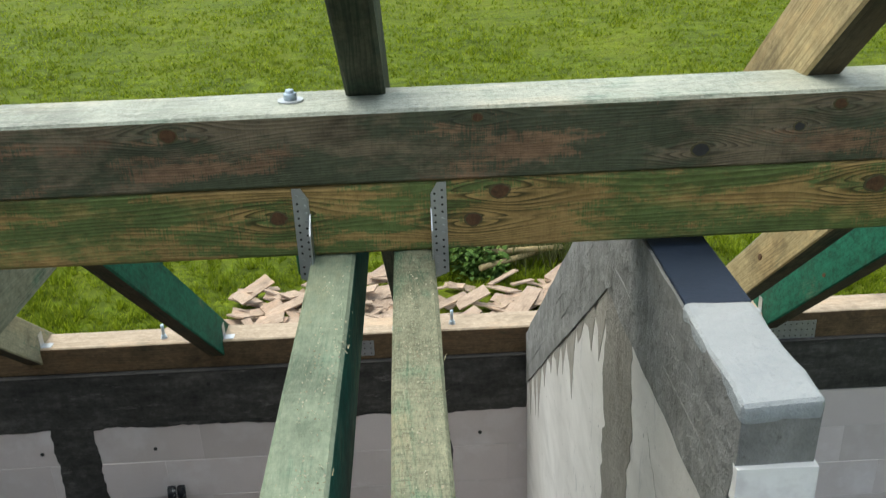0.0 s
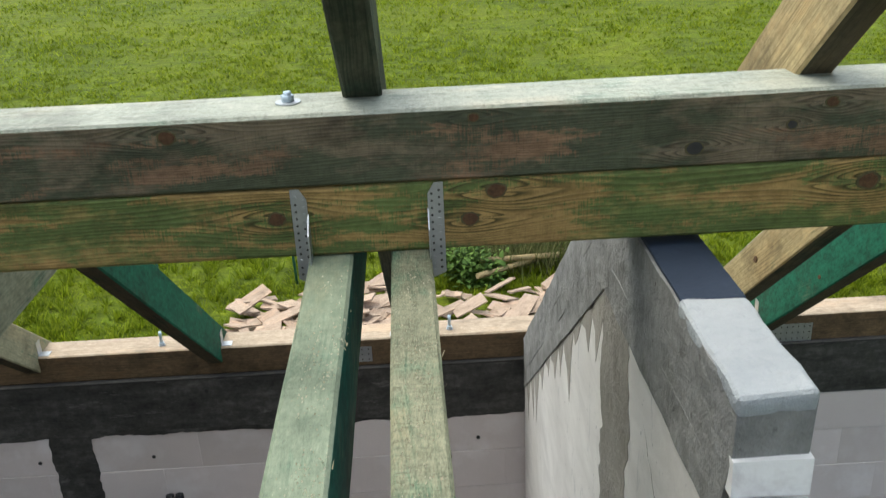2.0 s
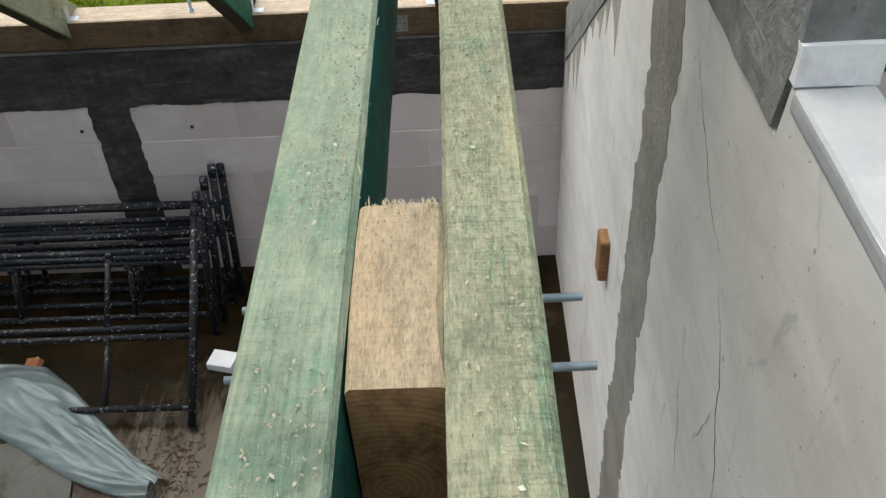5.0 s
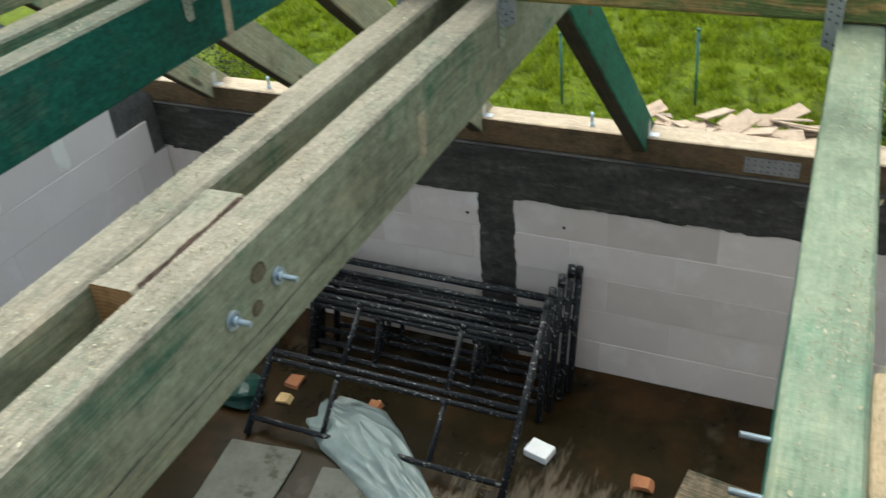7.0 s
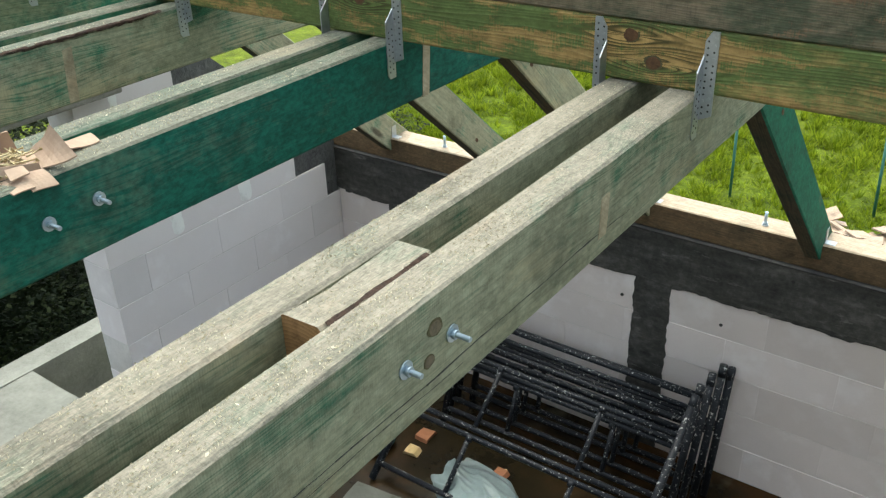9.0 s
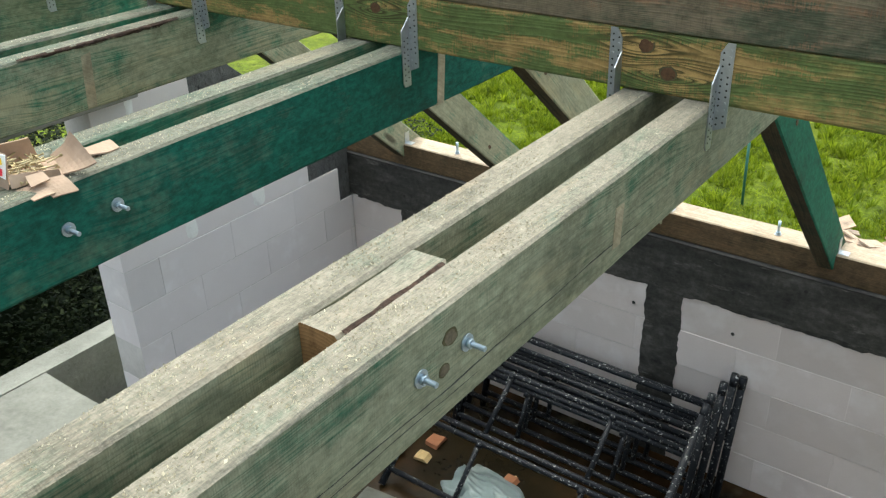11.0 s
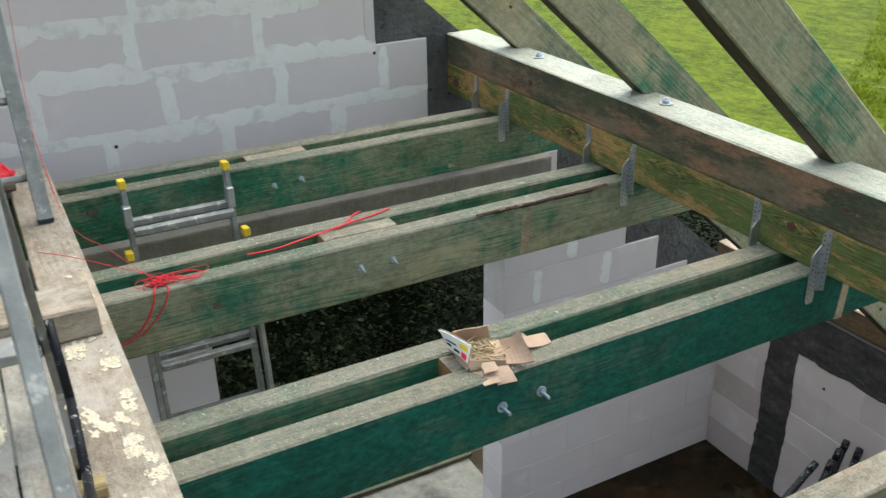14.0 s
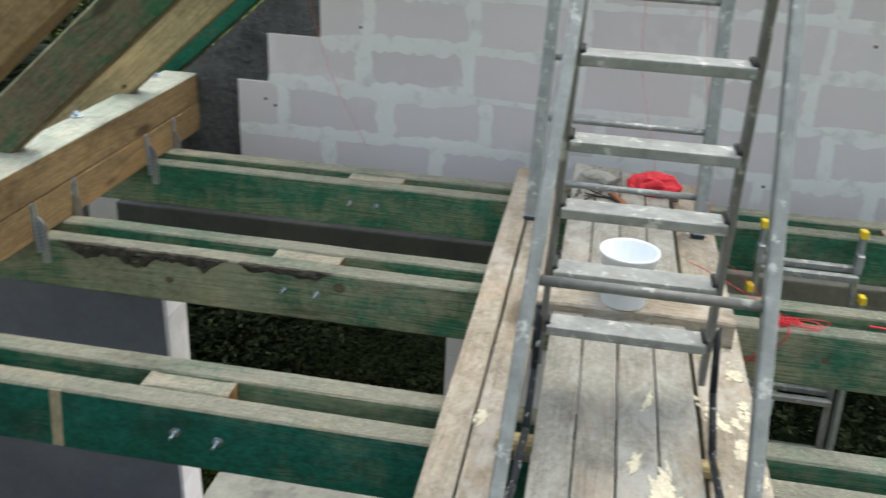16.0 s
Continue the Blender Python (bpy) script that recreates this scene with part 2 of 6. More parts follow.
M_TOP = wood_material("timber_weathered_top", (0.235, 0.225, 0.175), (0.115, 0.117, 0.09), (0.11, 0.155, 0.112), 0.56, (0.36, 0.33, 0.27), 0.14, 0.85, 0.5, False, 0.3)
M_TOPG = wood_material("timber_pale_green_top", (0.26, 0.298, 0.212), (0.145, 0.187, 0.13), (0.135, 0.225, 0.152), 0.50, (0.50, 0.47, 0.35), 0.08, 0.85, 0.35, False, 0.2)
M_TOPB = wood_material("timber_dusty_top", (0.335, 0.295, 0.232), (0.165, 0.155, 0.118), (0.175, 0.205, 0.15), 0.48, (0.46, 0.41, 0.33), 0.14, 0.85, 0.5, False, 0.3)
M_TOPC = wood_material("timber_green_patched_top", (0.30, 0.295, 0.195), (0.135, 0.145, 0.093), (0.075, 0.185, 0.11), 0.54, (0.46, 0.45, 0.33), 0.10, 0.85, 1.0, False, 0.2)
M_WETWOOD = wood_material("timber_dark_wet", (0.26, 0.19, 0.13), (0.06, 0.053, 0.037), (0.028, 0.042, 0.028), 0.54, None, 0.0, 0.75, 0.5, False, 0.5)
LOW_KNOTS = ((0.208, 2.725, 0.018), (0.153, 2.666, 0.016), (-0.24, 2.688, 0.016), (-1.928, 2.705, 0.017), (-1.087, 2.715, 0.019), (-1.025, 2.656, 0.019), (-2.479, 2.714, 0.017), (0.972, 2.702, 0.02), (-4.069, 2.667, 0.024), (-3.1, 2.68, 0.016))
UP_KNOTS = ((0.166, 2.878, 0.010), (-0.434, 2.87, 0.016), (0.607, 2.791, 0.016), (0.80, 2.83, 0.010), (0.876, 2.872, 0.012), (-1.208, 2.844, 0.014), (-1.75, 2.83, 0.012), (-3.4, 2.82, 0.014))
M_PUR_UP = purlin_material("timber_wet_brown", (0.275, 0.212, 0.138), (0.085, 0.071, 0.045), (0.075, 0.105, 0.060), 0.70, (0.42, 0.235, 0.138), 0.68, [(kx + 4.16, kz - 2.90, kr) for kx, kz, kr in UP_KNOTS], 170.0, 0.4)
M_PUR_LOW = purlin_material("timber_olive_brown", (0.48, 0.36, 0.125), (0.13, 0.112, 0.033), (0.088, 0.185, 0.053), 0.96, (0.62, 0.36, 0.135), 0.84, [(kx + 4.16, kz - 2.749, kr) for kx, kz, kr in LOW_KNOTS], 120.0, 0.55)
# Purlin tops: much paler than the sides, sky glare put into the colour.
M_PUR_TOP = wood_material("timber_pale_top_glare", (0.44, 0.445, 0.37), (0.21, 0.235, 0.18), (0.18, 0.26, 0.19), 0.46, (0.56, 0.545, 0.47), 0.12, 0.5, 0.5, False, 0.35)
M_RAFT = wood_material("timber_raw_brown", (0.47, 0.365, 0.19), (0.22, 0.165, 0.08), (0.10, 0.16, 0.085), 0.30, line=0.7)
M_RAFT_G = wood_material("timber_rafter_green", (0.40, 0.36, 0.235), (0.20, 0.19, 0.115), (0.04, 0.185, 0.11), 0.50, line=0.4)
# Rafter undersides: far darker than the sides, their shade put into the colour.
M_RAFT_U = wood_material("timber_underside_shaded", (0.10, 0.082, 0.05), (0.04, 0.034, 0.022), (0.025, 0.045, 0.028), 0.50)
M_RAFT_S = wood_material("timber_orange_brown", (0.30, 0.20, 0.095), (0.13, 0.085, 0.042), (0.06, 0.075, 0.04), 0.25)
# Middle rafter and a batten's side: shade put into the dark colour.
M_RAFT_D = wood_material("timber_shaded_dark", (0.085, 0.09, 0.058), (0.034, 0.038, 0.025), (0.022, 0.042, 0.026), 0.6)
M_RAFT_M = wood_material("timber_rafter_green_patched", (0.19, 0.145, 0.085), (0.07, 0.055, 0.035), (0.02, 0.12, 0.05), 0.62, line=0.5)
M_RAFT_T = wood_material("timber_rafter_teal", (0.17, 0.20, 0.12), (0.07, 0.09, 0.05), (0.008, 0.135, 0.078), 0.95, line=0.2, knots=False)
# Wall plates: dark sides and pale top carry shade and light in the colour.
M_PLATE = wood_material("timber_plate_brown_shaded", (0.165, 0.11, 0.06), (0.055, 0.038, 0.022), (0.05, 0.055, 0.033), 0.35, line=0.4)
M_PLATE_TOP = wood_material("timber_plate_top_lit", (0.45, 0.36, 0.265), (0.26, 0.20, 0.14), (0.25, 0.235, 0.175), 0.35, knots=False)
M_BLOCK = wood_material("timber_block_fresh", (0.36, 0.285, 0.185), (0.19, 0.15, 0.09), (0.19, 0.19, 0.115), 0.3, (0.50, 0.42, 0.29), 0.15, 0.85, 1.0, False, 0.2)
M_END = end_grain_material("timber_end_grain", (0.36, 0.20, 0.085), (0.17, 0.085, 0.035))
M_PLANK = wood_material("scaffold_plank_grey", (0.34, 0.32, 0.28), (0.165, 0.15, 0.125), (0.22, 0.185, 0.145), 0.50, (0.47, 0.45, 0.41), 0.18, 0.85, 0.25, False, 0.25, (0.42, 0.405, 0.37))
M_BOARD = wood_material("rough_board_brown", (0.41, 0.355, 0.285), (0.20, 0.165, 0.125), (0.22, 0.175, 0.13), 0.46, (0.55, 0.50, 0.42), 0.18, 0.85, 0.3, False, 0.3, (0.46, 0.42, 0.37))
M_AAC = plain_material("aerated_block", (0.74, 0.673, 0.67), (0.83, 0.765, 0.765), 2.2, 0.95, fine=130.0, bump=0.15, dist=0.002, spots=((0.85, 0.795, 0.80), 3.0, 0.57, 0.68), vary=((0.64, 0.580, 0.58), 0.4))
M_AAC_D = plain_material("aerated_block_damp", (0.64, 0.585, 0.585), (0.75, 0.692, 0.69), 2.2, 0.95, fine=130.0, bump=0.15, dist=0.002, spots=((0.79, 0.736, 0.735), 2.5, 0.58, 0.70))
M_AAC_W = plain_material("aerated_block_dusty", (0.64, 0.566, 0.54), (0.76, 0.678, 0.65), 2.2, 0.95, fine=130.0, bump=0.2, dist=0.003, spots=((0.78, 0.717, 0.70), 3.4, 0.52, 0.68), vary=((0.46, 0.400, 0.365), 0.5))
M_AAC_S = plain_material("aerated_block_stained", (0.54, 0.463, 0.43), (0.69, 0.609, 0.575), 2.0, 0.95, fine=130.0, bump=0.2, dist=0.003, spots=((0.74, 0.673, 0.65), 2.6, 0.54, 0.70), vary=((0.42, 0.366, 0.33), 0.5))
M_JOINT = plain_material("thin_bed_joint", (0.46, 0.42, 0.395), (0.70, 0.66, 0.63), 6.0, 0.95, fine=60.0, bump=0.4, dist=0.003)
M_MORTAR = plain_material("white_thin_mortar", (0.84, 0.815, 0.79), (0.90, 0.885, 0.865), 5.0, 0.95, fine=60.0, bump=0.4, dist=0.004, spots=((0.74, 0.71, 0.69), 9.0, 0.54, 0.66))
M_CONC = plain_material("cast_concrete_dark", (0.045, 0.046, 0.048), (0.15, 0.15, 0.15), 4.0, 0.55, fine=16.0, bump=1.0, dist=0.03, spots=((0.03, 0.03, 0.03), 26.0, 0.62, 0.68))


def ring_material():
    """Dark wet cast concrete with streaks along the formwork boards and pale lime runs."""
    g = Mat("cast_concrete_streaked", 0.62, spec=0.4)
    lay = g.noise(3.0, 6.0, 0.7, co=g.scaled(1.0, 1.0, 3.5))
    fine = g.noise(26.0, 5.0, 0.72)
    c = g.ramp(g.mix(0.4, lay, fine), [(0.36, (0.014, 0.014, 0.013)), (0.52, (0.055, 0.053, 0.048)), (0.68, (0.13, 0.125, 0.115))])
    lime = g.step(g.noise(5.0, 6.0, 0.75, co=g.scaled(0.8, 1.0, 3.0)), 0.60, 0.70)
    c = g.mix(g.math("MULTIPLY", lime, 0.6), c, (0.24, 0.23, 0.215))
    g.colour(c)
    g.bump(g.mix(0.5, lay, fine), 0.8, 0.008)
    return g.m


M_RING = ring_material()
M_CONC_L = plain_material("cast_concrete_grey", (0.15, 0.148, 0.14), (0.35, 0.345, 0.33), 9.0, 0.92, fine=20.0, bump=0.9, dist=0.014, spots=((0.12, 0.112, 0.102), 26.0, 0.62, 0.70))
M_CONC_B = plain_material("concrete_brown_grey", (0.20, 0.185, 0.16), (0.37, 0.345, 0.305), 5.0, 0.9, fine=30.0, bump=0.8, dist=0.012)
# Colour of the gable's dim south part: shade put into the paint.
M_WALL_SHADE = plain_material("wall_shade_grey", (0.105, 0.11, 0.122), (0.165, 0.17, 0.186), 1.4, 0.85, fine=20.0, bump=0.2)


def render_material():
    """Pale render drawn out with a trowel: broad sweeps, thin grey scrapes, pinholes."""
    g = Mat("pale_render", 0.88, spec=0.3)
    big = g.noise(1.5, 5.0, 0.6)
    sweep = g.noise(2.2, 5.0, 0.62, co=g.scaled(1.0, 1.0, 2.6), distort=0.8)
    fine = g.noise(30.0, 5.0, 0.7)
    c = g.mix(g.step(g.mix(0.5, big, sweep), 0.36, 0.62), (0.66, 0.63, 0.59), (0.86, 0.83, 0.79))
    scrape = g.step(g.noise(3.2, 6.0, 0.7, co=g.scaled(1.0, 2.6, 0.8), distort=1.2), 0.60, 0.66)
    c = g.mix(g.math("MULTIPLY", scrape, 0.55), c, (0.50, 0.49, 0.475))
    pin = g.step(g.noise(52.0, 2.0, 0.5), 0.71, 0.74)
    c = g.mix(g.math("MULTIPLY", pin, 0.7), c, (0.30, 0.29, 0.28))
    g.colour(c)
    g.bump(g.mix(0.5, sweep, fine), 0.4, 0.006)
    return g.m


M_RENDER = render_material()
# Darker copy of the lintel concrete, with the south side's shade in it.
M_LINTEL_SHADE = plain_material("lintel_concrete_shaded", (0.075, 0.075, 0.075), (0.125, 0.123, 0.12), 3.0, 0.8, fine=24.0, bump=0.4)
M_GROUT = plain_material("grey_grout", (0.30, 0.275, 0.235), (0.46, 0.425, 0.375), 8.0, 0.92, fine=40.0, bump=0.8, dist=0.008)
M_CAPW = plain_material("white_cement_cap", (0.31, 0.335, 0.35), (0.43, 0.45, 0.46), 5.0, 0.85, fine=50.0, bump=0.8, dist=0.010, spots=((0.32, 0.33, 0.33), 12.0, 0.60, 0.72))
M_COPE = plain_material("white_smooth_mortar", (0.36, 0.366, 0.366), (0.47, 0.472, 0.468), 3.0, 0.85, fine=40.0, bump=0.4, dist=0.005, spots=((0.44, 0.445, 0.44), 8.0, 0.60, 0.72))
M_SLAB = plain_material("balcony_concrete", (0.11, 0.11, 0.092), (0.235, 0.235, 0.205), 3.0, 0.9, fine=30.0, bump=0.6, dist=0.008, spots=((0.075, 0.076, 0.065), 2.0, 0.56, 0.7))
M_FELT = plain_material("bitumen_felt", (0.011, 0.020, 0.040), (0.028, 0.042, 0.072), 8.0, 0.6, fine=90.0)


def floor_material():
    """Wet screed: near-black water, rusty brown mud, grey mortar drawn out in streaks where it was swept."""
    g = Mat("wet_concrete_floor", 0.26, spec=0.14)
    big, small = g.noise(2.4, 5.0, 0.6), g.noise(14.0, 5.0, 0.7)
    c = g.mix(g.step(g.mix(0.35, big, small), 0.3, 0.7), (0.005, 0.004, 0.0015), (0.020, 0.0135, 0.0055))
    c = g.mix(g.step(g.noise(1.7, 5.0, 0.65), 0.46, 0.66), c, (0.036, 0.018, 0.007))
    c = g.mix(g.step(g.noise(1.9, 4.0, 0.65, co=g.scaled(1.3, 1.0, 1.0)), 0.58, 0.74), c, (0.052, 0.046, 0.030))
    tree = g.m.node_tree
    co, far = tree.nodes.new("ShaderNodeTexCoord"), tree.nodes.new("ShaderNodeVectorMath")
    far.operation = "DISTANCE"
    far.inputs[1].default_value = (-1.10, 2.38, FLOOR_Z)
    tree.links.new(co.outputs["Object"], far.inputs[0])
    streak = g.noise(7.0, 5.0, 0.65, co=g.scaled(3.2, 0.55, 1.0), distort=0.4)
    near = g.math("SUBTRACT", g.math("ADD", streak, 0.36), g.math("MULTIPLY", far.outputs["Value"], 0.62))
    c = g.mix(g.math("MULTIPLY", g.step(near, 0.44, 0.62), 0.75), c, (0.11, 0.089, 0.066))
    g.colour(c)
    g.bump(small, 0.2, 0.004)
    return g.m


FLOOR_Z = -0.46
M_FLOOR = floor_material()
M_ZINC = plain_material("galvanised_steel", (0.42, 0.44, 0.46), (0.58, 0.60, 0.62), 20.0, 0.42, 0.9, 0.1)
M_BOLT = plain_material("bright_zinc_bolt", (0.36, 0.44, 0.50), (0.55, 0.62, 0.67), 30.0, 0.38, 0.9, 0.1)
M_HOLE = plain_material("dark_hole", (0.03, 0.03, 0.03), (0.06, 0.055, 0.05), 30.0, 0.9)
M_ALU = plain_material("worn_aluminium", (0.20, 0.205, 0.20), (0.43, 0.435, 0.42), 14.0, 0.5, 0.45, 0.3, spots=((0.60, 0.59, 0.565), 26.0, 0.58, 0.66))
M_ALU_D = plain_material("dull_aluminium", (0.13, 0.125, 0.115), (0.27, 0.265, 0.25), 9.0, 0.55, 0.35, 0.3, spots=((0.50, 0.495, 0.47), 17.0, 0.60, 0.68))
M_BLACK = plain_material("black_paint_spattered", (0.004, 0.005, 0.007), (0.016, 0.018, 0.023), 9.0, 0.5, 0.0, 0.3, spots=((0.40, 0.40, 0.39), 60.0, 0.60, 0.66), spec=0.2)
M_WHITE = plain_material("white_foam", (0.74, 0.74, 0.76), (0.84, 0.84, 0.86), 12.0, 0.8)
M_BUCKET = plain_material("white_plastic", (0.72, 0.76, 0.80), (0.80, 0.83, 0.86), 6.0, 0.35, fine=20.0, bump=0.02)
M_RED = plain_material("red_line", (0.50, 0.015, 0.03), (0.75, 0.03, 0.05), 20.0, 0.6)
M_YELLOW = plain_material("yellow_plastic", (0.75, 0.52, 0.02), (0.85, 0.62, 0.04), 10.0, 0.4)
M_CARD = plain_material("brown_cardboard", (0.36, 0.25, 0.18), (0.52, 0.38, 0.28), 9.0, 0.85)
M_PAPER = plain_material("printed_label", (0.78, 0.78, 0.76), (0.85, 0.85, 0.83), 6.0, 0.6)
M_CLAY = plain_material("terracotta_sherd", (0.22, 0.085, 0.04), (0.36, 0.15, 0.07), 8.0, 0.85)
M_CHIP = wood_material("yellow_offcut", (0.62, 0.45, 0.22), (0.48, 0.33, 0.15), (0.5, 0.4, 0.2), 0.1, knots=False)
M_SHEET = plain_material("grey_plastic_sheet", (0.16, 0.205, 0.205), (0.27, 0.325, 0.33), 9.0, 0.32, fine=30.0, bump=0.25)
film_ = M_SHEET.node_tree
clear = film_.nodes.new("ShaderNodeBsdfTransparent")
blend = film_.nodes.new("ShaderNodeMixShader")
blend.inputs[0].default_value = 0.22
film_.links.new(film_.nodes["Principled BSDF"].outputs[0], blend.inputs[1])
film_.links.new(clear.outputs[0], blend.inputs[2])
film_.links.new(blend.outputs[0], film_.nodes["Material Output"].inputs["Surface"])
M_STEEL_G = plain_material("green_fence_paint", (0.02, 0.09, 0.06), (0.03, 0.13, 0.09), 10.0, 0.5)
M_BAG = plain_material("dark_green_plastic", (0.004, 0.022, 0.018), (0.010, 0.048, 0.038), 10.0, 0.35)


def grass_material():
    g = Mat("meadow_grass", 0.9, spec=0.15)
    big = g.noise(0.16, 4.0, 0.6, co=g.raw)
    mid = g.noise(1.3, 7.0, 0.72, co=g.scaled(1.0, 1.6, 1.0, g.raw))
    fine = g.noise(11.0, 6.0, 0.78, co=g.scaled(1.0, 1.3, 1.0, g.raw))
    c = g.ramp(g.mix(0.55, mid, fine), [(0.36, (0.016, 0.025, 0.004)), (0.50, (0.075, 0.105, 0.006)), (0.66, (0.20, 0.245, 0.010))])
    c = g.mix(g.math("MULTIPLY", g.step(big, 0.45, 0.75), 0.6), c, (0.17, 0.19, 0.012))
    c = g.mix(g.math("MULTIPLY", g.step(g.noise(0.8, 5.0, 0.7, co=g.raw), 0.60, 0.74), 0.7), c, (0.21, 0.235, 0.03))
    tuft = g.noise(2.6, 6.0, 0.7, co=g.scaled(1.0, 1.5, 1.0, g.raw), distort=0.6)
    c = g.mix(g.math("MULTIPLY", g.step(tuft, 0.52, 0.66), 0.55), c, (0.155, 0.225, 0.007))
    c = g.mix(g.math("MULTIPLY", g.step(tuft, 0.47, 0.34), 0.5), c, (0.028, 0.042, 0.004))
    g.colour(c)
    g.bump(g.mix(0.5, mid, fine), 0.6, 0.08)
    return g.m


def leaf_material(name, a, b, thin=False):
    """Leaves or blades, each of its own tone; thin ones let light through."""
    g = Mat(name, 0.7, spec=0.12)
    oi = g.n.new("ShaderNodeNewGeometry")
    c = g.mix(oi.outputs["Random Per Island"], a, b)
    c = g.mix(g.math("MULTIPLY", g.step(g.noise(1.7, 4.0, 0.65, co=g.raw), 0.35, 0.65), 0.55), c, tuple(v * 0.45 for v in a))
    g.colour(c)
    if thin:
        tr = g.n.new("ShaderNodeBsdfTranslucent")
        g.link(c, tr.inputs["Color"])
        ms = g.n.new("ShaderNodeMixShader")
        ms.inputs[0].default_value = 0.5
        g.link(g.b.outputs[0], ms.inputs[1])
        g.link(tr.outputs[0], ms.inputs[2])
        g.link(ms.outputs[0], g.n["Material Output"].inputs["Surface"])
    return g.m


M_KNOT = plain_material("dark_knot", (0.04, 0.020, 0.009), (0.15, 0.070, 0.028), 90.0, 0.7, fine=200.0)
M_KNOT_T = plain_material("faded_knot", (0.085, 0.065, 0.04), (0.20, 0.155, 0.10), 90.0, 0.8, fine=200.0)
M_KRING = plain_material("knot_ring", (0.055, 0.05, 0.02), (0.12, 0.10, 0.045), 60.0, 0.8)
M_GRASS = grass_material()
M_BLADE = leaf_material("grass_blades", (0.10, 0.155, 0.004), (0.33, 0.395, 0.026), True)
M_DRY = leaf_material("dry_grass", (0.10, 0.13, 0.04), (0.26, 0.25, 0.11), True)
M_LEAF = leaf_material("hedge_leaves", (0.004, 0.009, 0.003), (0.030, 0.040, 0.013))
# Recess earth, darkened so that its colour holds the deep gap's shade.
M_EARTH = plain_material("earth_shaded_dark", (0.012, 0.010, 0.005), (0.055, 0.040, 0.022), 3.0, 0.95, fine=26.0, bump=0.8, dist=0.02)
M_FORM = wood_material("formwork_offcut", (0.47, 0.36, 0.27), (0.24, 0.17, 0.12), (0.28, 0.24, 0.19), 0.35)

# ---- building helpers ----


def mesh_of(name, bm, mats):
    me = bpy.data.meshes.new(name)
    bm.to_mesh(me)
    bm.free()
    for m in mats if isinstance(mats, (list, tuple)) else [mats]:
        me.materials.append(m)
    return me


def part(name, bm, material, parent, label="", at=None):
    ob = new(name, mesh_of(name, bm, material))
    ob.parent = parent
    if at is not None:
        ob.matrix_basis = at
    if label:
        ob["label"] = label
    return ob


def solid(name, bm, material, label="", category="", group="", kind="", at=None):
    ob = new(name, mesh_of(name, bm, material))
    if at is not None:
        ob.matrix_basis = at
    return tagged(ob, label, category, group, kind)


def thing(name, label, category, group="", kind="", at=None):
    ob = new(name)
    ob.empty_display_size = 0.1
    if at is not None:
        ob.matrix_basis = at
    return tagged(ob, label, category, group, kind)


def faces(bm, vs, quads, mat=0):
    for q in quads:
        f = bm.faces.new([vs[i] for i in q])
        f.material_index = mat


def box(bm, x0, x1, y0, y1, z0, z1, mat=0):
    vs = [bm.verts.new(p) for p in ((x0, y0, z0), (x1, y0, z0), (x1, y1, z0), (x0, y1, z0), (x0, y0, z1), (x1, y0, z1), (x1, y1, z1), (x0, y1, z1))]
    faces(bm, vs, ((0, 3, 2, 1), (4, 5, 6, 7), (0, 1, 5, 4), (1, 2, 6, 5), (2, 3, 7, 6), (3, 0, 4, 7)), mat)
    return vs


def cbox(x0, x1, y0, y1, z0, z1, bev=0.004, segs=1):
    bm = bmesh.new()
    box(bm, x0, x1, y0, y1, z0, z1)
    if bev:
        bmesh.ops.bevel(bm, geom=list(bm.edges), offset=bev, segments=segs, affect="EDGES", profile=0.6)
    return bm


def prism(bm, outline, x0, x1, mat=0):
    """An outline of (y, z) points pulled from x0 to x1."""
    a = [bm.verts.new((x0, y, z)) for y, z in outline]
    b = [bm.verts.new((x1, y, z)) for y, z in outline]
    n = len(outline)
    bm.faces.new(a).material_index = mat
    bm.faces.new(b[::-1]).material_index = mat
    for i in range(n):
        bm.faces.new((a[i], b[i], b[(i + 1) % n], a[(i + 1) % n])).material_index = mat
    bmesh.ops.recalc_face_normals(bm, faces=bm.faces)


def tube(bm, p, q, r, n=8, mat=0):
    p, q = Vector(p), Vector(q)
    turn = (q - p).to_track_quat("Z", "Y").to_matrix()
    ring = [turn @ Vector((r * math.cos(2 * math.pi * k / n), r * math.sin(2 * math.pi * k / n), 0)) for k in range(n)]
    a = [bm.verts.new(p + v) for v in ring]
    b = [bm.verts.new(q + v) for v in ring]
    for k in range(n):
        f = bm.faces.new((a[k], a[(k + 1) % n], b[(k + 1) % n], b[k]))
        f.material_index, f.smooth = mat, True
    bm.faces.new(a[::-1]).material_index = mat
    bm.faces.new(b).material_index = mat


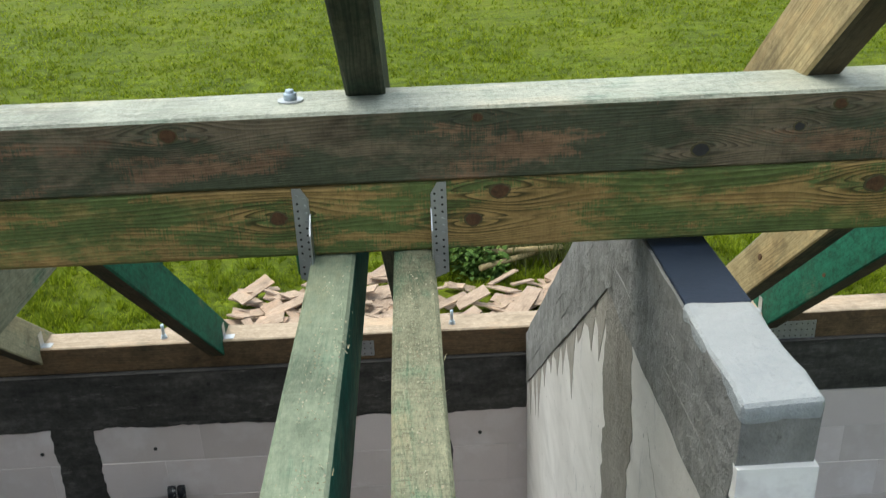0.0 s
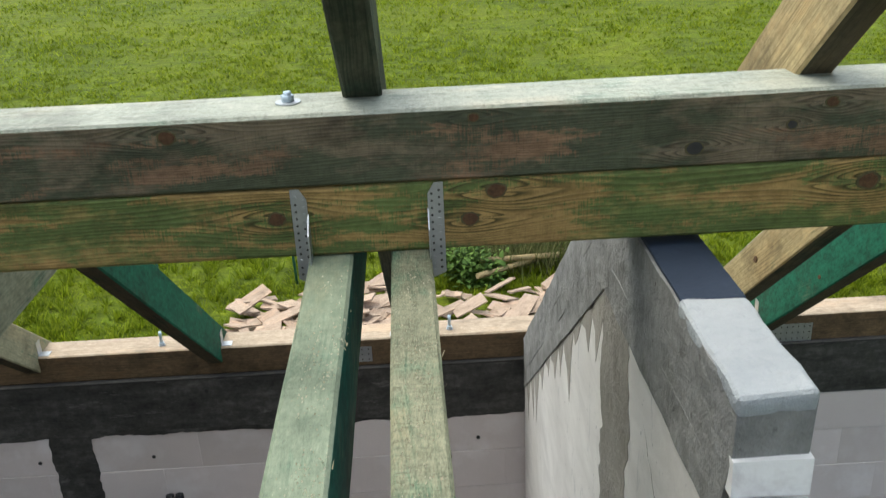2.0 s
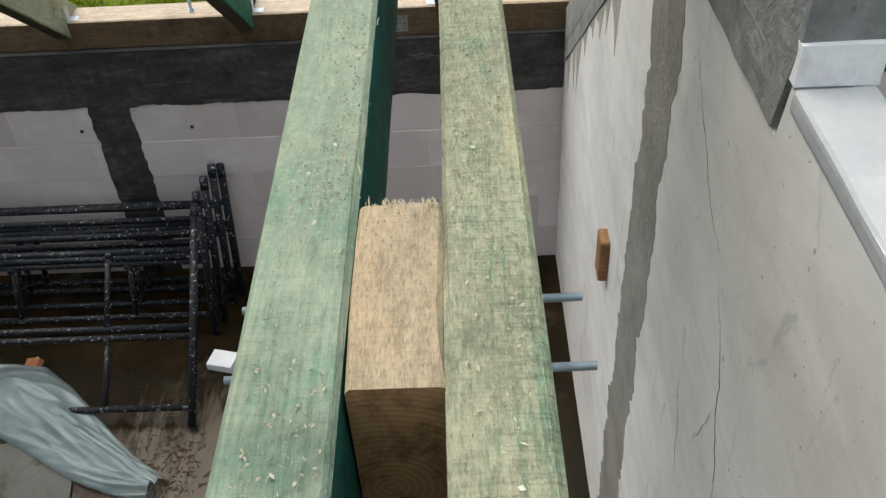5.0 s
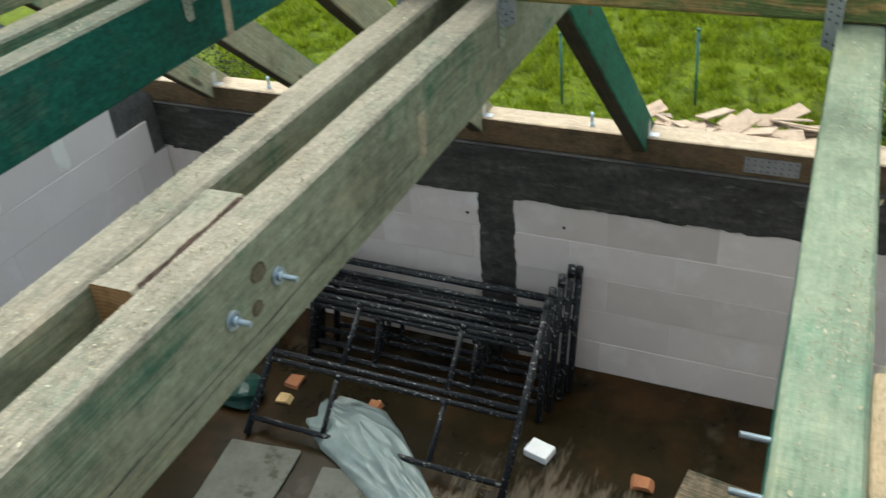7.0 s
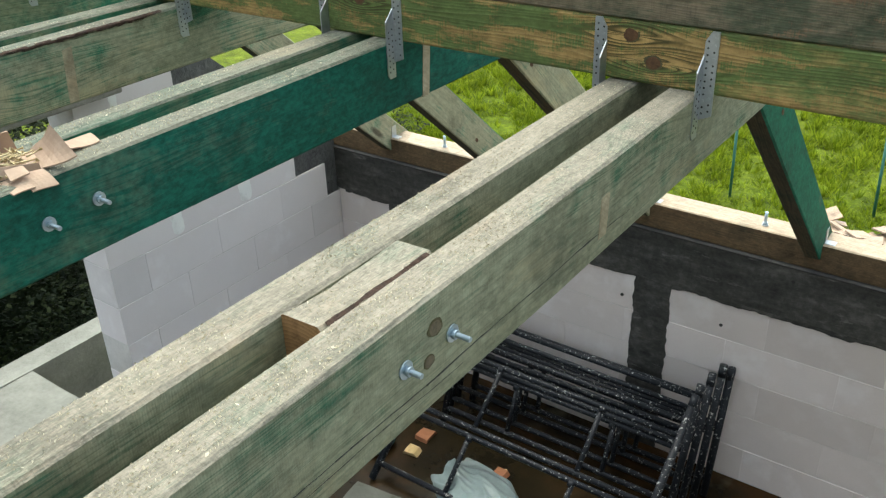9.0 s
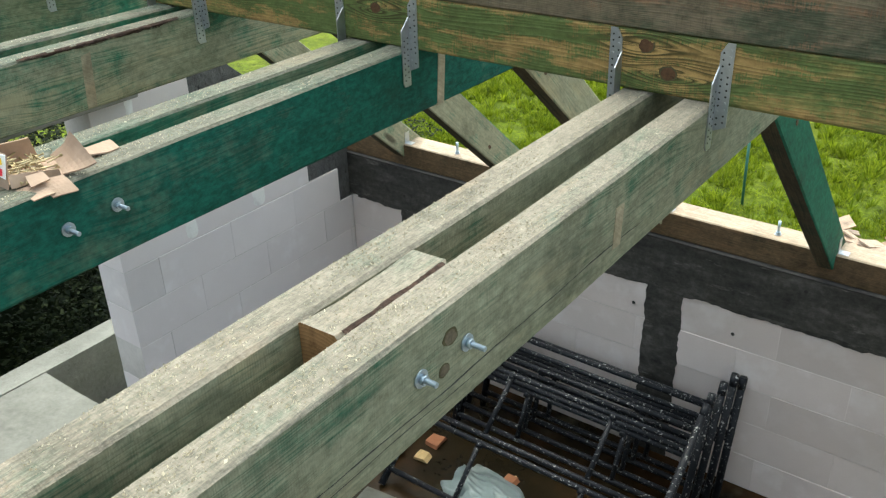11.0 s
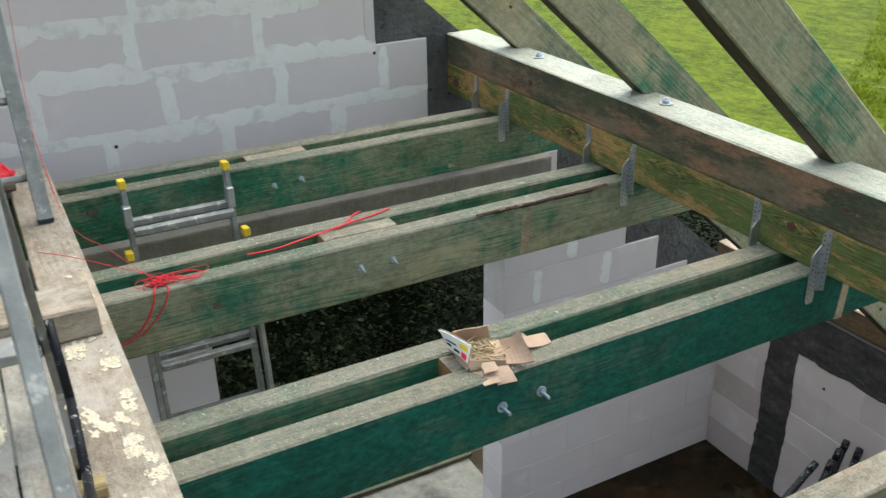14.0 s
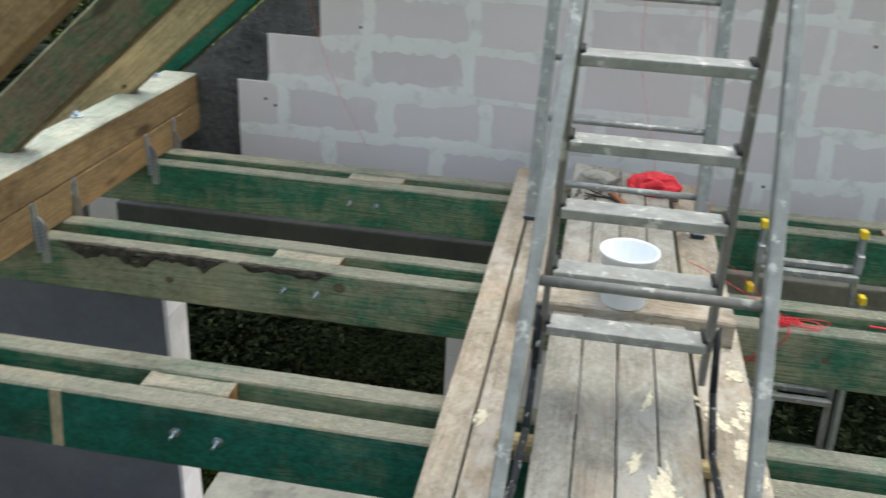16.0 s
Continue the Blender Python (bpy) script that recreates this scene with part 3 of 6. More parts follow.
def beam(L, w, h, seed, seg=12, bev=0.006, wob=0.0022, cut0=0.0, cut1=0.0, wane=0.0, bottom=0):
    """Sawn timber along local X from 0 to L; y centred, z from -h to 0. Slot 0 sides, slot 1 top, slot 2 ends.
    cut0, cut1: how far the foot of each end runs past its top."""
    rng = random.Random(seed)
    bm = bmesh.new()
    b = bev
    prof = [(-w / 2 + b, 0), (w / 2 - b, 0), (w / 2, -b), (w / 2, -h + b), (w / 2 - b, -h), (-w / 2 + b, -h), (-w / 2, -h + b), (-w / 2, -b)]
    rows = []
    ph = rng.uniform(0, 6)
    for i in range(seg + 1):
        s = i / seg
        dy, dz = 0.6 * wob * math.sin(2.2 * s * math.pi + ph), 0.6 * wob * math.sin(1.7 * s * math.pi + 2 * ph)
        row = []
        for k, (y, z) in enumerate(prof):
            x = s * L + (-cut0 * (1 - s) + cut1 * s) * (-z / h)
            wy = rng.uniform(-wob, wob) * 0.5
            wz = rng.uniform(-wob, wob) * 0.5
            if wane and k in (1, 2) and 0.1 < s < 0.9:
                wy -= wane * rng.uniform(0.2, 1)
                wz -= wane * 0.5 * rng.uniform(0.2, 1)
            row.append(bm.verts.new((x, y + dy + wy, z + dz + wz)))
        rows.append(row)
    n = len(prof)
    for i in range(seg):
        for k in range(n):
            f = bm.faces.new((rows[i][k], rows[i + 1][k], rows[i + 1][(k + 1) % n], rows[i][(k + 1) % n]))
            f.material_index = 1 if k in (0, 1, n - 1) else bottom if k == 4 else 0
    bm.faces.new(rows[0]).material_index = 2
    bm.faces.new(rows[-1][::-1]).material_index = 2
    bmesh.ops.recalc_face_normals(bm, faces=bm.faces)
    return bm


def rough(bm, cuts, amp, seed, scale=9.0):
    """Cut long edges and push the points about, for rough cast faces."""
    for _ in range(cuts):
        long = [e for e in bm.edges if e.calc_length() > 0.07]
        if not long:
            break
        bmesh.ops.subdivide_edges(bm, edges=long, cuts=1, use_grid_fill=True)
    bmesh.ops.triangulate(bm, faces=[f for f in bm.faces if len(f.verts) > 4])
    for v in bm.verts:
        v.co += noise.noise_vector(v.co * scale + Vector((seed, 0, 0))) * amp


def slab(outline, x0, x1, cuts, amp, seed):
    bm = bmesh.new()
    prism(bm, outline, x0, x1)
    bmesh.ops.triangulate(bm, faces=list(bm.faces))
    rough(bm, cuts, amp, seed)
    return bm


# ---- plan: X along the purlins, Y across the house, Z up; tie tops at 2.60 ----
FLOOR, GROUND, TOP = FLOOR_Z, -3.5, 2.60
MID = -0.56                       # the ridge line in Y
FACE = 1.70                       # inner face of one purlin; the other is mirrored in MID
KNEE = 3.90                       # inner face of one knee wall
GABLE = -4.16                     # inner face of the gable wall
SLOPE = 0.868
PART_X = 0.52                     # near face of the cross wall
TIES = [0.079, -0.905, -1.81, -2.71, -3.605]   # outer +X face of each pair of tie boards


def mirror_y(y):
    return 2 * MID - y


def under(y):
    """Underside of the rafters."""
    y = y if y > MID else mirror_y(y)
    return 2.915 - SLOPE * (y - 1.80)


# ---- ground and distance ----
bm = bmesh.new()
rng = random.Random(3)
N = 60
grid = {}
for i in range(N + 1):
    for j in range(N + 1):
        u, v = (i / N - 0.5) * 2, (j / N - 0.5) * 2
        x, y = 18 * u + 900 * u ** 5, 18 * v + 900 * v ** 5
        r = math.hypot(x, y)
        z = GROUND + 0.25 * noise.noise((x * 0.15, y * 0.15, 1.0)) * min(1, max(0, (r - 8) / 8)) + 0.010 * max(0, r - 30)
        grid[i, j] = bm.verts.new((x, y, z))
for i in range(N):
    for j in range(N):
        f = bm.faces.new((grid[i, j], grid[i + 1, j], grid[i + 1, j + 1], grid[i, j + 1]))
        f.smooth = True
solid("ground", bm, M_GRASS, "lush green mown meadow around the house", "meadow", kind="structure")

# ---- floor below ----
bm = cbox(-4.4, 4.3, -5.26, 4.14, FLOOR - 0.22, FLOOR, 0)
solid("floor", bm, M_FLOOR, "wet stained concrete floor of the attic storey", "floor", kind="structure")


def block_wall(name, label, axis, plane, thick, runs, z0, pitch, length, seed, shift=0.3, mats=None, sub=0.004):
    """Aerated blocks in running bond, each an object, proud of a mortar core. runs: (row, a, b) stretches along the wall."""
    wall = thing(name, label, "wall", kind="structure")
    rng = random.Random(seed)
    core = bmesh.new()
    cache = {}
    for row, a, b in runs:
        lo, hi = z0 + row * pitch, z0 + (row + 1) * pitch
        lim = (plane + 0.0025, plane + thick - 0.0025) if thick > 0 else (plane + thick + 0.0025, plane - 0.0025)
        if axis == "x":
            box(core, lim[0], lim[1], a + 0.002, b - 0.002, lo, hi)
        else:
            box(core, a + 0.002, b - 0.002, lim[0], lim[1], lo, hi)
        s = a - (shift * length if row % 2 else 0) - rng.uniform(0, 0.05)
        while s < b - 0.03:
            e = min(s + length, b)
            s0 = max(s, a)
            if e - s0 > 0.05:
                w = round(e - s0 - sub, 2)
                key = (w, rng.randrange(2))
                if key not in cache:
                    t = abs(thick)
                    m = cbox(-w / 2, w / 2, -t / 2, t / 2, -pitch / 2 + sub / 2, pitch / 2 - sub / 2, 0.0015)
                    cache[key] = mesh_of("block", m, (mats or (M_AAC, M_AAC, M_AAC_D))[rng.randrange(3)])
                ob = new("block", cache[key])
                ob.parent = wall
                c = (s0 + e) / 2
                j = rng.uniform(-0.0015, 0.0015)
                if axis == "x":
                    ob.matrix_basis = pose(plane + thick / 2 + j, c, (lo + hi) / 2, 0, rng.uniform(-0.2, 0.2), 90)
                else:
                    ob.matrix_basis = pose(c, plane + thick / 2 + j, (lo + hi) / 2, rng.uniform(-0.2, 0.2))
            s += length
    part("mortar", core, M_JOINT, wall, "thin pale mortar joints")
    return wall


# ---- purlins, plates and rafters ----
X0, X1 = -4.16, 3.2


def purlin(y, name, seed, label, mats):
    """Two stacked beams with their +Z top; y is the middle."""
    return [
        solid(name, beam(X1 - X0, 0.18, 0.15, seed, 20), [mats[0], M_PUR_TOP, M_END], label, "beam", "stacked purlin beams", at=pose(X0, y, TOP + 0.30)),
        solid(name, beam(X1 - X0, 0.18, 0.148, seed + 1, 20), [mats[1], mats[1], M_END], "olive stained lower purlin beam resting across the ties", "beam", "stacked purlin beams", at=pose(X0, y, TOP + 0.149)),
    ]


purlin(FACE + 0.09, "purlin_beam", 11, "dark wet brown purlin beam, sky glare painted on its upper face", [M_PUR_UP, M_PUR_LOW])
purlin(mirror_y(FACE + 0.09), "purlin_beam", 15, "orange-brown purlin beam, sky glare painted on its upper face", [M_RAFT_S, M_RAFT_S])


def rafter(x, side, mats, seed, label):
    ridge_y, eave_y = MID + 0.01, 4.55
    run = eave_y - ridge_y
    L = run / math.cos(math.atan(SLOPE))
    h = 0.18
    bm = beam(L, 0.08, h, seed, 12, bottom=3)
    top_at = under(1.80) + h / math.cos(math.atan(SLOPE)) + SLOPE * (1.80 - ridge_y)
    ang = math.degrees(math.atan(SLOPE))
    if side > 0:
        m = pose(x, ridge_y, top_at) @ pose(0, 0, 0, 0, 0, 90) @ pose(0, 0, 0, 0, ang, 0)
    else:
        m = pose(x, mirror_y(ridge_y), top_at) @ pose(0, 0, 0, 0, 0, -90) @ pose(0, 0, 0, 0, ang, 0)
    # The down-facing slot takes the material with shade painted in.
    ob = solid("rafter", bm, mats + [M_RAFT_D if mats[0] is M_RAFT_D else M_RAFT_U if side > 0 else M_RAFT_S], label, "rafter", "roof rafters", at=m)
    r = random.Random(seed * 7)
    for k in range(7):
        kx, ks, kr = 0.5 + k * (L - 1.0) / 6 + r.uniform(-0.3, 0.3), r.choice((-1, 1)), r.uniform(0.007, 0.014)
        kz = -h * r.uniform(0.2, 0.8)
        kb = bmesh.new()
        tube(kb, (kx, ks * 0.037, kz), (kx, ks * 0.0412, kz), kr, 9)
        for v in kb.verts:
            v.co.x = kx + (v.co.x - kx) * 1.5
        part("knot", kb, M_KNOT, ob)
    return ob


RX = [-0.055, -1.025, -1.93, -2.83, -3.725, 0.885, 1.75, 2.65]
for k, x in enumerate(RX):
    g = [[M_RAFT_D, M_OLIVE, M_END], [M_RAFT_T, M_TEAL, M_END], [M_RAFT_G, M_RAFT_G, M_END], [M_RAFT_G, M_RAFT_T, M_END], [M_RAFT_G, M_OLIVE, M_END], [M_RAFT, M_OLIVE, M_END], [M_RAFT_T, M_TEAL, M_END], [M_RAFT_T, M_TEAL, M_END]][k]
    rafter(x, 1, g, 40 + k, "green stained sawn rafter notched over the purlin")
    g = {2: M_RAFT_S, 3: M_RAFT_M, 4: M_RAFT}.get(k, M_RAFT_S if k % 2 else M_RAFT_T)
    rafter(x, -1, [g, M_RAFT_G, M_END], 60 + k, "brown sawn rafter with green stained patches")
rafter(1.41, 1, [M_RAFT, M_OLIVE, M_END], 70, "light brown sawn rafter, shade painted on its underside")
rafter(-4.30, -1, [M_RAFT_T, M_TEAL, M_END], 69, "teal stained sawn rafter lying on the gable")

for y in (KNEE + 0.10, mirror_y(KNEE + 0.10)):
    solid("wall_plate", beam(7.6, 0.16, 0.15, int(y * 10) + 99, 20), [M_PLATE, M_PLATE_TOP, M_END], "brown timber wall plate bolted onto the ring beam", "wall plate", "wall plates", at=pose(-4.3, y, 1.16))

# ---- knee walls ----
for name, y, th in (("wall_north", KNEE, 0.24), ("wall_south", mirror_y(KNEE), -0.24)):
    runs = [(r, -4.158, 3.6) for r in range(5)]
    w = block_wall(name, "knee wall of pale aerated blocks under a dark ring beam", "y", y, th, runs, FLOOR, 0.232, 0.60, 5 if th > 0 else 6, mats=(M_AAC_W, M_AAC_W, M_AAC_S), sub=0.003)
    bm = cbox(-4.4, 3.6, min(y - 0.004 * (1 if th > 0 else -1), y + th), max(y - 0.004 * (1 if th > 0 else -1), y + th), 0.702, 1.005, 0.006)
    part("ring_beam", bm, M_RING, w, "dark cast concrete ring beam")
    if th > 0:
        bm = bmesh.new()
        edge = [(-4.1 + 0.03 * k, 0.70 - max(0.0, 0.012 + 0.020 * noise.noise((k * 0.16, 2.0, 0)) + 0.014 * noise.noise((k * 0.7, 4.0, 0)))) for k in range(155)]
        top = [bm.verts.new((x, y - 0.0045, 0.712)) for x, z in edge]
        low = [bm.verts.new((x, y - 0.0030, z)) for x, z in edge]
        for k in range(len(edge) - 1):
            bm.faces.new((top[k], low[k], low[k + 1], top[k + 1]))
        part("cement_spill", bm, M_RING, w, "ragged dark cement run below the ring beam")
        hr = random.Random(55)
        for k in range(11):
            hx, hz = -3.6 + 0.42 * k + hr.uniform(-0.1, 0.1), hr.choice((0.80, 0.93, 0.55))
            bm = bmesh.new()
            tube(bm, (hx, y - 0.001, hz), (hx, y - 0.0052, hz), 0.010, 10)
            part("form_tie_hole", bm, M_HOLE, w)

# Black strip under each wall plate, put in for the shadow line there.
for y, sg in ((KNEE, 1), (mirror_y(KNEE), -1)):
    bm = cbox(-4.3, 3.55, min(y - sg * 0.008, y + sg * 0.2), max(y - sg * 0.008, y + sg * 0.2), 1.0, 1.011, 0.002)
    solid("felt_strip", bm, M_HOLE, "black strip under the wall plate, standing for its shadow gap", "felt strip", "damp-proof strips")

# ---- gable wall with two openings ----
rows = []
PITCH = 0.245
Z0G = 2.89 - 14 * PITCH            # a joint runs at 2.89
for r in range(0, 26):
    lo, hi = Z0G + r * PITCH, Z0G + (r + 1) * PITCH
    if hi < FLOOR + 0.05:
        continue
    half = min(KNEE - MID + 0.12, 1.585 - MID - (hi - 2.89) * 1.12)
    if half < 0.2:
        break
    a, b = max(MID - half, -2.60 if 2.4 < hi < 3.0 else -9.0), min(MID + half, 1.585 if 2.4 < hi < 3.0 else 9.0)
    if hi < 1.95:
        rows += [(r, a, -3.11), (r, -1.45, 0.33), (r, 2.06, b)]
    else:
        rows.append((r, a, b))
gable = block_wall("wall_gable", "gable wall of pale aerated blocks with smeared white mortar", "x", GABLE, -0.24, rows, Z0G, PITCH, 0.53, 9, 0.5)
bm = bmesh.new()
prism(bm, [(KNEE, 0.60), (KNEE, under(KNEE) - 0.035), (MID, under(MID) - 0.035), (mirror_y(KNEE), under(KNEE) - 0.035), (mirror_y(KNEE), 0.60), (-3.15, 0.60), (-3.15, 1.93), (-1.41, 1.93), (-1.41, 0.4), (0.29, 0.4), (0.29, 1.93), (2.10, 1.93), (2.10, 0.60)], GABLE - 0.225, GABLE - 0.012)
part("sloped_ring_beam", bm, M_CONC, gable, "dark cast concrete along the sloping gable edge")
bm = cbox(GABLE - 0.05, GABLE + 0.10, -0.75, 2.3, 1.88, 2.17, 0.012, 2)
part("lintel_beam", bm, M_CONC_B, gable, "brown-grey cast concrete lintel beam")
# South half of the lintel, painted darker for the shade it lies in.
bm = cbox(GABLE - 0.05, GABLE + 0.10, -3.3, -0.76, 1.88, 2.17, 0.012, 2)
part("lintel_beam", bm, M_LINTEL_SHADE, gable, "smooth cast concrete lintel beam, its shade painted dark")

# Panel added over the south blocks; its dark colour stands for shade there.
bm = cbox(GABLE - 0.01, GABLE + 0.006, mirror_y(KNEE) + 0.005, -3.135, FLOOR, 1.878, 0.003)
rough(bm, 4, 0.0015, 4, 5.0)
part("undercoat", bm, M_WALL_SHADE, gable, "smooth blue-grey panel, the wall's shade put into its colour")

rng = random.Random(40)


def smear(y0, z0, y1, z1, w0, seed):
    """A ragged trowelled band of mortar, 2 mm proud of the gable."""
    r = random.Random(seed)
    bm = bmesh.new()
    n = max(4, int(math.hypot(y1 - y0, z1 - z0) / 0.014))
    a, b, c = [], [], []
    up = abs(z1 - z0) > abs(y1 - y0)
    for k in range(n + 1):
        y, z = y0 + (y1 - y0) * k / n, z0 + (z1 - z0) * k / n
        f = min(1.0, 6 * min(k, n - k) / n + 0.45)
        lo = w0 * f * (0.75 + 0.8 * abs(noise.noise((k * 0.19, seed * 1.7, 0)))) + r.uniform(0, 0.007)
        hi = w0 * f * (0.75 + 0.8 * abs(noise.noise((k * 0.16, seed * 1.7, 9)))) + r.uniform(0, 0.007)
        edge, rise = GABLE - 0.0025, GABLE + 0.0026
        a.append(bm.verts.new((edge, y - lo, z) if up else (edge, y, z - lo)))
        c.append(bm.verts.new((rise, y, z)))
        b.append(bm.verts.new((edge, y + hi, z) if up else (edge, y, z + hi)))
    for k in range(n):
        bm.faces.new((a[k], a[k + 1], c[k + 1], c[k])).smooth = True
        bm.faces.new((c[k], c[k + 1], b[k + 1], b[k])).smooth = True
    bmesh.ops.recalc_face_normals(bm, faces=bm.faces)
    part("mortar_smear", bm, M_MORTAR, gable)


for r_ in range(12, 22):
    z = Z0G + r_ * PITCH
    for (row, ya, yb) in rows:
        if row == r_:
            y = ya
            while y < yb - 0.1:
                e = min(yb, y + rng.uniform(0.3, 0.9))
                if rng.random() < 0.96:
                    smear(y, z + rng.uniform(-0.01, 0.01), e, z + rng.uniform(-0.01, 0.01), rng.uniform(0.045, 0.085), r_ * 50 + int(y * 10))
                y = e - 0.02
for ob in list(gable.children):
    if ob.name.startswith("block") and ob.location.z > 1.0:
        hw = max(abs(v.co.x) for v in ob.data.vertices)
        ends = [yb for r_, ya, yb in rows if Z0G + r_ * PITCH < ob.location.z < Z0G + (r_ + 1) * PITCH]
        if rng.random() < 0.92 and min(abs(ob.location.y + hw - e) for e in ends) > 0.1:
            smear(ob.location.y + hw, ob.location.z - 0.11, ob.location.y + hw + rng.uniform(-0.01, 0.01), ob.location.z + 0.11, rng.uniform(0.040, 0.080), int(ob.location.y * 100 + ob.location.z * 777))
for yy, zz in ((1.52, 2.705), (0.4, 3.3), (1.3, 2.85), (-2.45, 2.80), (-2.40, 2.77), (-1.95, 3.2), (0.05, 2.6)):
    bm = bmesh.new()
    tube(bm, (GABLE - 0.001, yy, zz), (GABLE + 0.0006, yy, zz), 0.008, 10)
    part("drill_hole", bm, M_HOLE, gable)

# ---- cross wall beside the first tie, with its stepped concrete top ----
cross = thing("wall_partition", "thin cross wall, rendered pale, with a rough concrete beam on top", "wall", kind="structure")
PW = 0.128


bm = bmesh.new()
prism(bm, [(3.895, FLOOR), (3.895, 1.10), (2.12, 2.42), (2.10, 2.28), (1.16, 2.28), (1.14, 2.385), (-0.40, 2.385), (-0.40, FLOOR)], PART_X + 0.004, PART_X + PW - 0.004)
part("rendered_face", bm, M_RENDER, cross)
bm = slab([(3.895, 0.84), (3.895, 1.13), (2.16, 2.571), (1.136, 2.571), (1.136, 2.47), (1.18, 2.285), (2.10, 2.285)], PART_X - 0.001, PART_X + PW, 4, 0.005, 3)
part("concrete_beam", bm, M_CONC_L, cross, "rough grey cast concrete beam")
for k, (off, hh) in enumerate(((0.34, 0.0015), (0.66, 0.0012))):
    za, zb = 0.84 + 0.29 * off, 2.285 + 0.286 * off
    bm = slab([(3.89, za), (3.89, za + 0.006), (2.11, zb + 0.006), (1.16, zb + 0.007), (1.16, zb), (2.11, zb)], PART_X + 0.0004 - hh, PART_X + 0.01, 4, 0.004, 7 + k)
    part("board_mark", bm, M_CONC_L, cross, "ridge of grout left by the formwork boards")
bm = cbox(PART_X - 0.003, PART_X + PW + 0.001, 1.130, 1.456, 2.540, 2.582, 0.014, 3)
rough(bm, 3, 0.006, 5, 14.0)
part("white_cap", bm, M_CAPW, cross, "white cement topping")
bm = cbox(PART_X + 0.004, PART_X + PW - 0.002, 1.456, 2.14, 2.572, 2.580, 0.002)
part("bitumen_felt", bm, M_FELT, cross, "black bitumen felt under the purlin")
bm = slab([(1.165, 2.46), (1.128, 2.46), (1.128, 2.39), (1.165, 2.39)], PART_X + 0.0, PART_X + PW + 0.001, 2, 0.003, 8)
part("white_joint", bm, M_MORTAR, cross, "white mortar joint under the beam end")
bm = cbox(PART_X + 0.0015, PART_X + PW + 0.002, -0.40, 1.130, 2.345, 2.392, 0.014, 3)
rough(bm, 4, 0.004, 9, 10.0)
part("white_coping", bm, M_COPE, cross, "white smoothed top of the lower wall")
def ragged(side_a, side_b, lo, hi, step, amp, seed):
    """Outline of an upright strip with torn long edges, between two (y) sides."""
    n = int((hi - lo) / step)
    left = [(side_a + amp * noise.noise((k * step * 5, seed, 0)) + amp * 0.6 * noise.noise((k * step * 22, seed, 1)), lo + k * step) for k in range(n + 1)]
    right = [(side_b + amp * noise.noise((k * step * 5, seed, 5)) + amp * 0.6 * noise.noise((k * step * 22, seed, 6)), lo + k * step) for k in range(n + 1)]
    return left + right[::-1]


bm = bmesh.new()
prism(bm, ragged(2.10, 1.80, FLOOR, 2.32, 0.012, 0.055, 3.0), PART_X + 0.0025, PART_X + 0.03)
part("mortar_strip", bm, M_CONC_B, cross, "vertical strip of grey mortar over the column")
rng = random.Random(21)
for k in range(11):
    y = 2.17 + k * 0.155 + rng.uniform(-0.02, 0.02)
    top = 2.30 - (y - 2.10) * 0.815
    ln, w = rng.choice((rng.uniform(0.06, 0.14), rng.uniform(0.14, 0.30))), rng.uniform(0.06, 0.13)
    tip = y + rng.uniform(-0.03, 0.03)
    bm = bmesh.new()
    prism(bm, [(y - w, top + w * 0.815), (y + w, top - w * 0.815), (y + w * 0.75, top - w * 0.6 - ln * 0.25), ((y + w * 0.6 + tip) / 2, top - ln * 0.62), (tip, top - ln), ((y - w * 0.6 + tip) / 2, top - ln * 0.5), (y - w * 0.7, top + w * 0.5 - ln * 0.2)], PART_X + 0.0028, PART_X + 0.02)
    part("grout_run", bm, M_GROUT, cross, "grey grout run down from the beam")


def crack(pts, seed, width):
    """A hairline crack wandering through (y, z) points on the rendered face, fading towards its ends."""
    r = random.Random(seed)
    bm = bmesh.new()
    path = []
    for (ya, za), (yb, zb) in zip(pts, pts[1:]):
        n = max(2, int(math.hypot(yb - ya, zb - za) / 0.025))
        path += [(ya + (yb - ya) * q / n + r.gauss(0, 0.006), za + (zb - za) * q / n + r.gauss(0, 0.004)) for q in range(n)]
    path.append(pts[-1])
    m = len(path) - 1
    for k, ((ya, za), (yb, zb)) in enumerate(zip(path, path[1:])):
        w = width * (0.25 + min(1.0, 4 * min(k, m - k) / m)) * r.uniform(0.4, 1.2)
        tube(bm, (PART_X + 0.0035, ya, za), (PART_X + 0.0035, yb, zb), w, 4)
    part("crack", bm, M_CONC_B, cross, "hairline crack in the render")


crack([(1.25, 1.83), (1.16, 1.72), (1.13, 1.62), (1.06, 1.48), (1.02, 1.35)], 1, 0.0011)
crack([(1.13, 1.62), (1.18, 1.50), (1.23, 1.36)], 2, 0.0009)
crack([(1.66, 2.16), (1.50, 2.03), (1.42, 1.96), (1.30, 1.90)], 3, 0.0009)
crack([(1.40, 1.42), (1.33, 1.28), (1.30, 1.15)], 4, 0.0008)
bm = cbox(PART_X - 0.03, PART_X + 0.01, 2.36, 2.45, 0.80, 0.99, 0.006)
solid("wood_wedge", bm, wood_material("wedge_wood", (0.34, 0.19, 0.09), (0.22, 0.11, 0.05), (0.3, 0.2, 0.1), 0.1), "brown wooden block nailed to the rendered cross wall", "wood block")

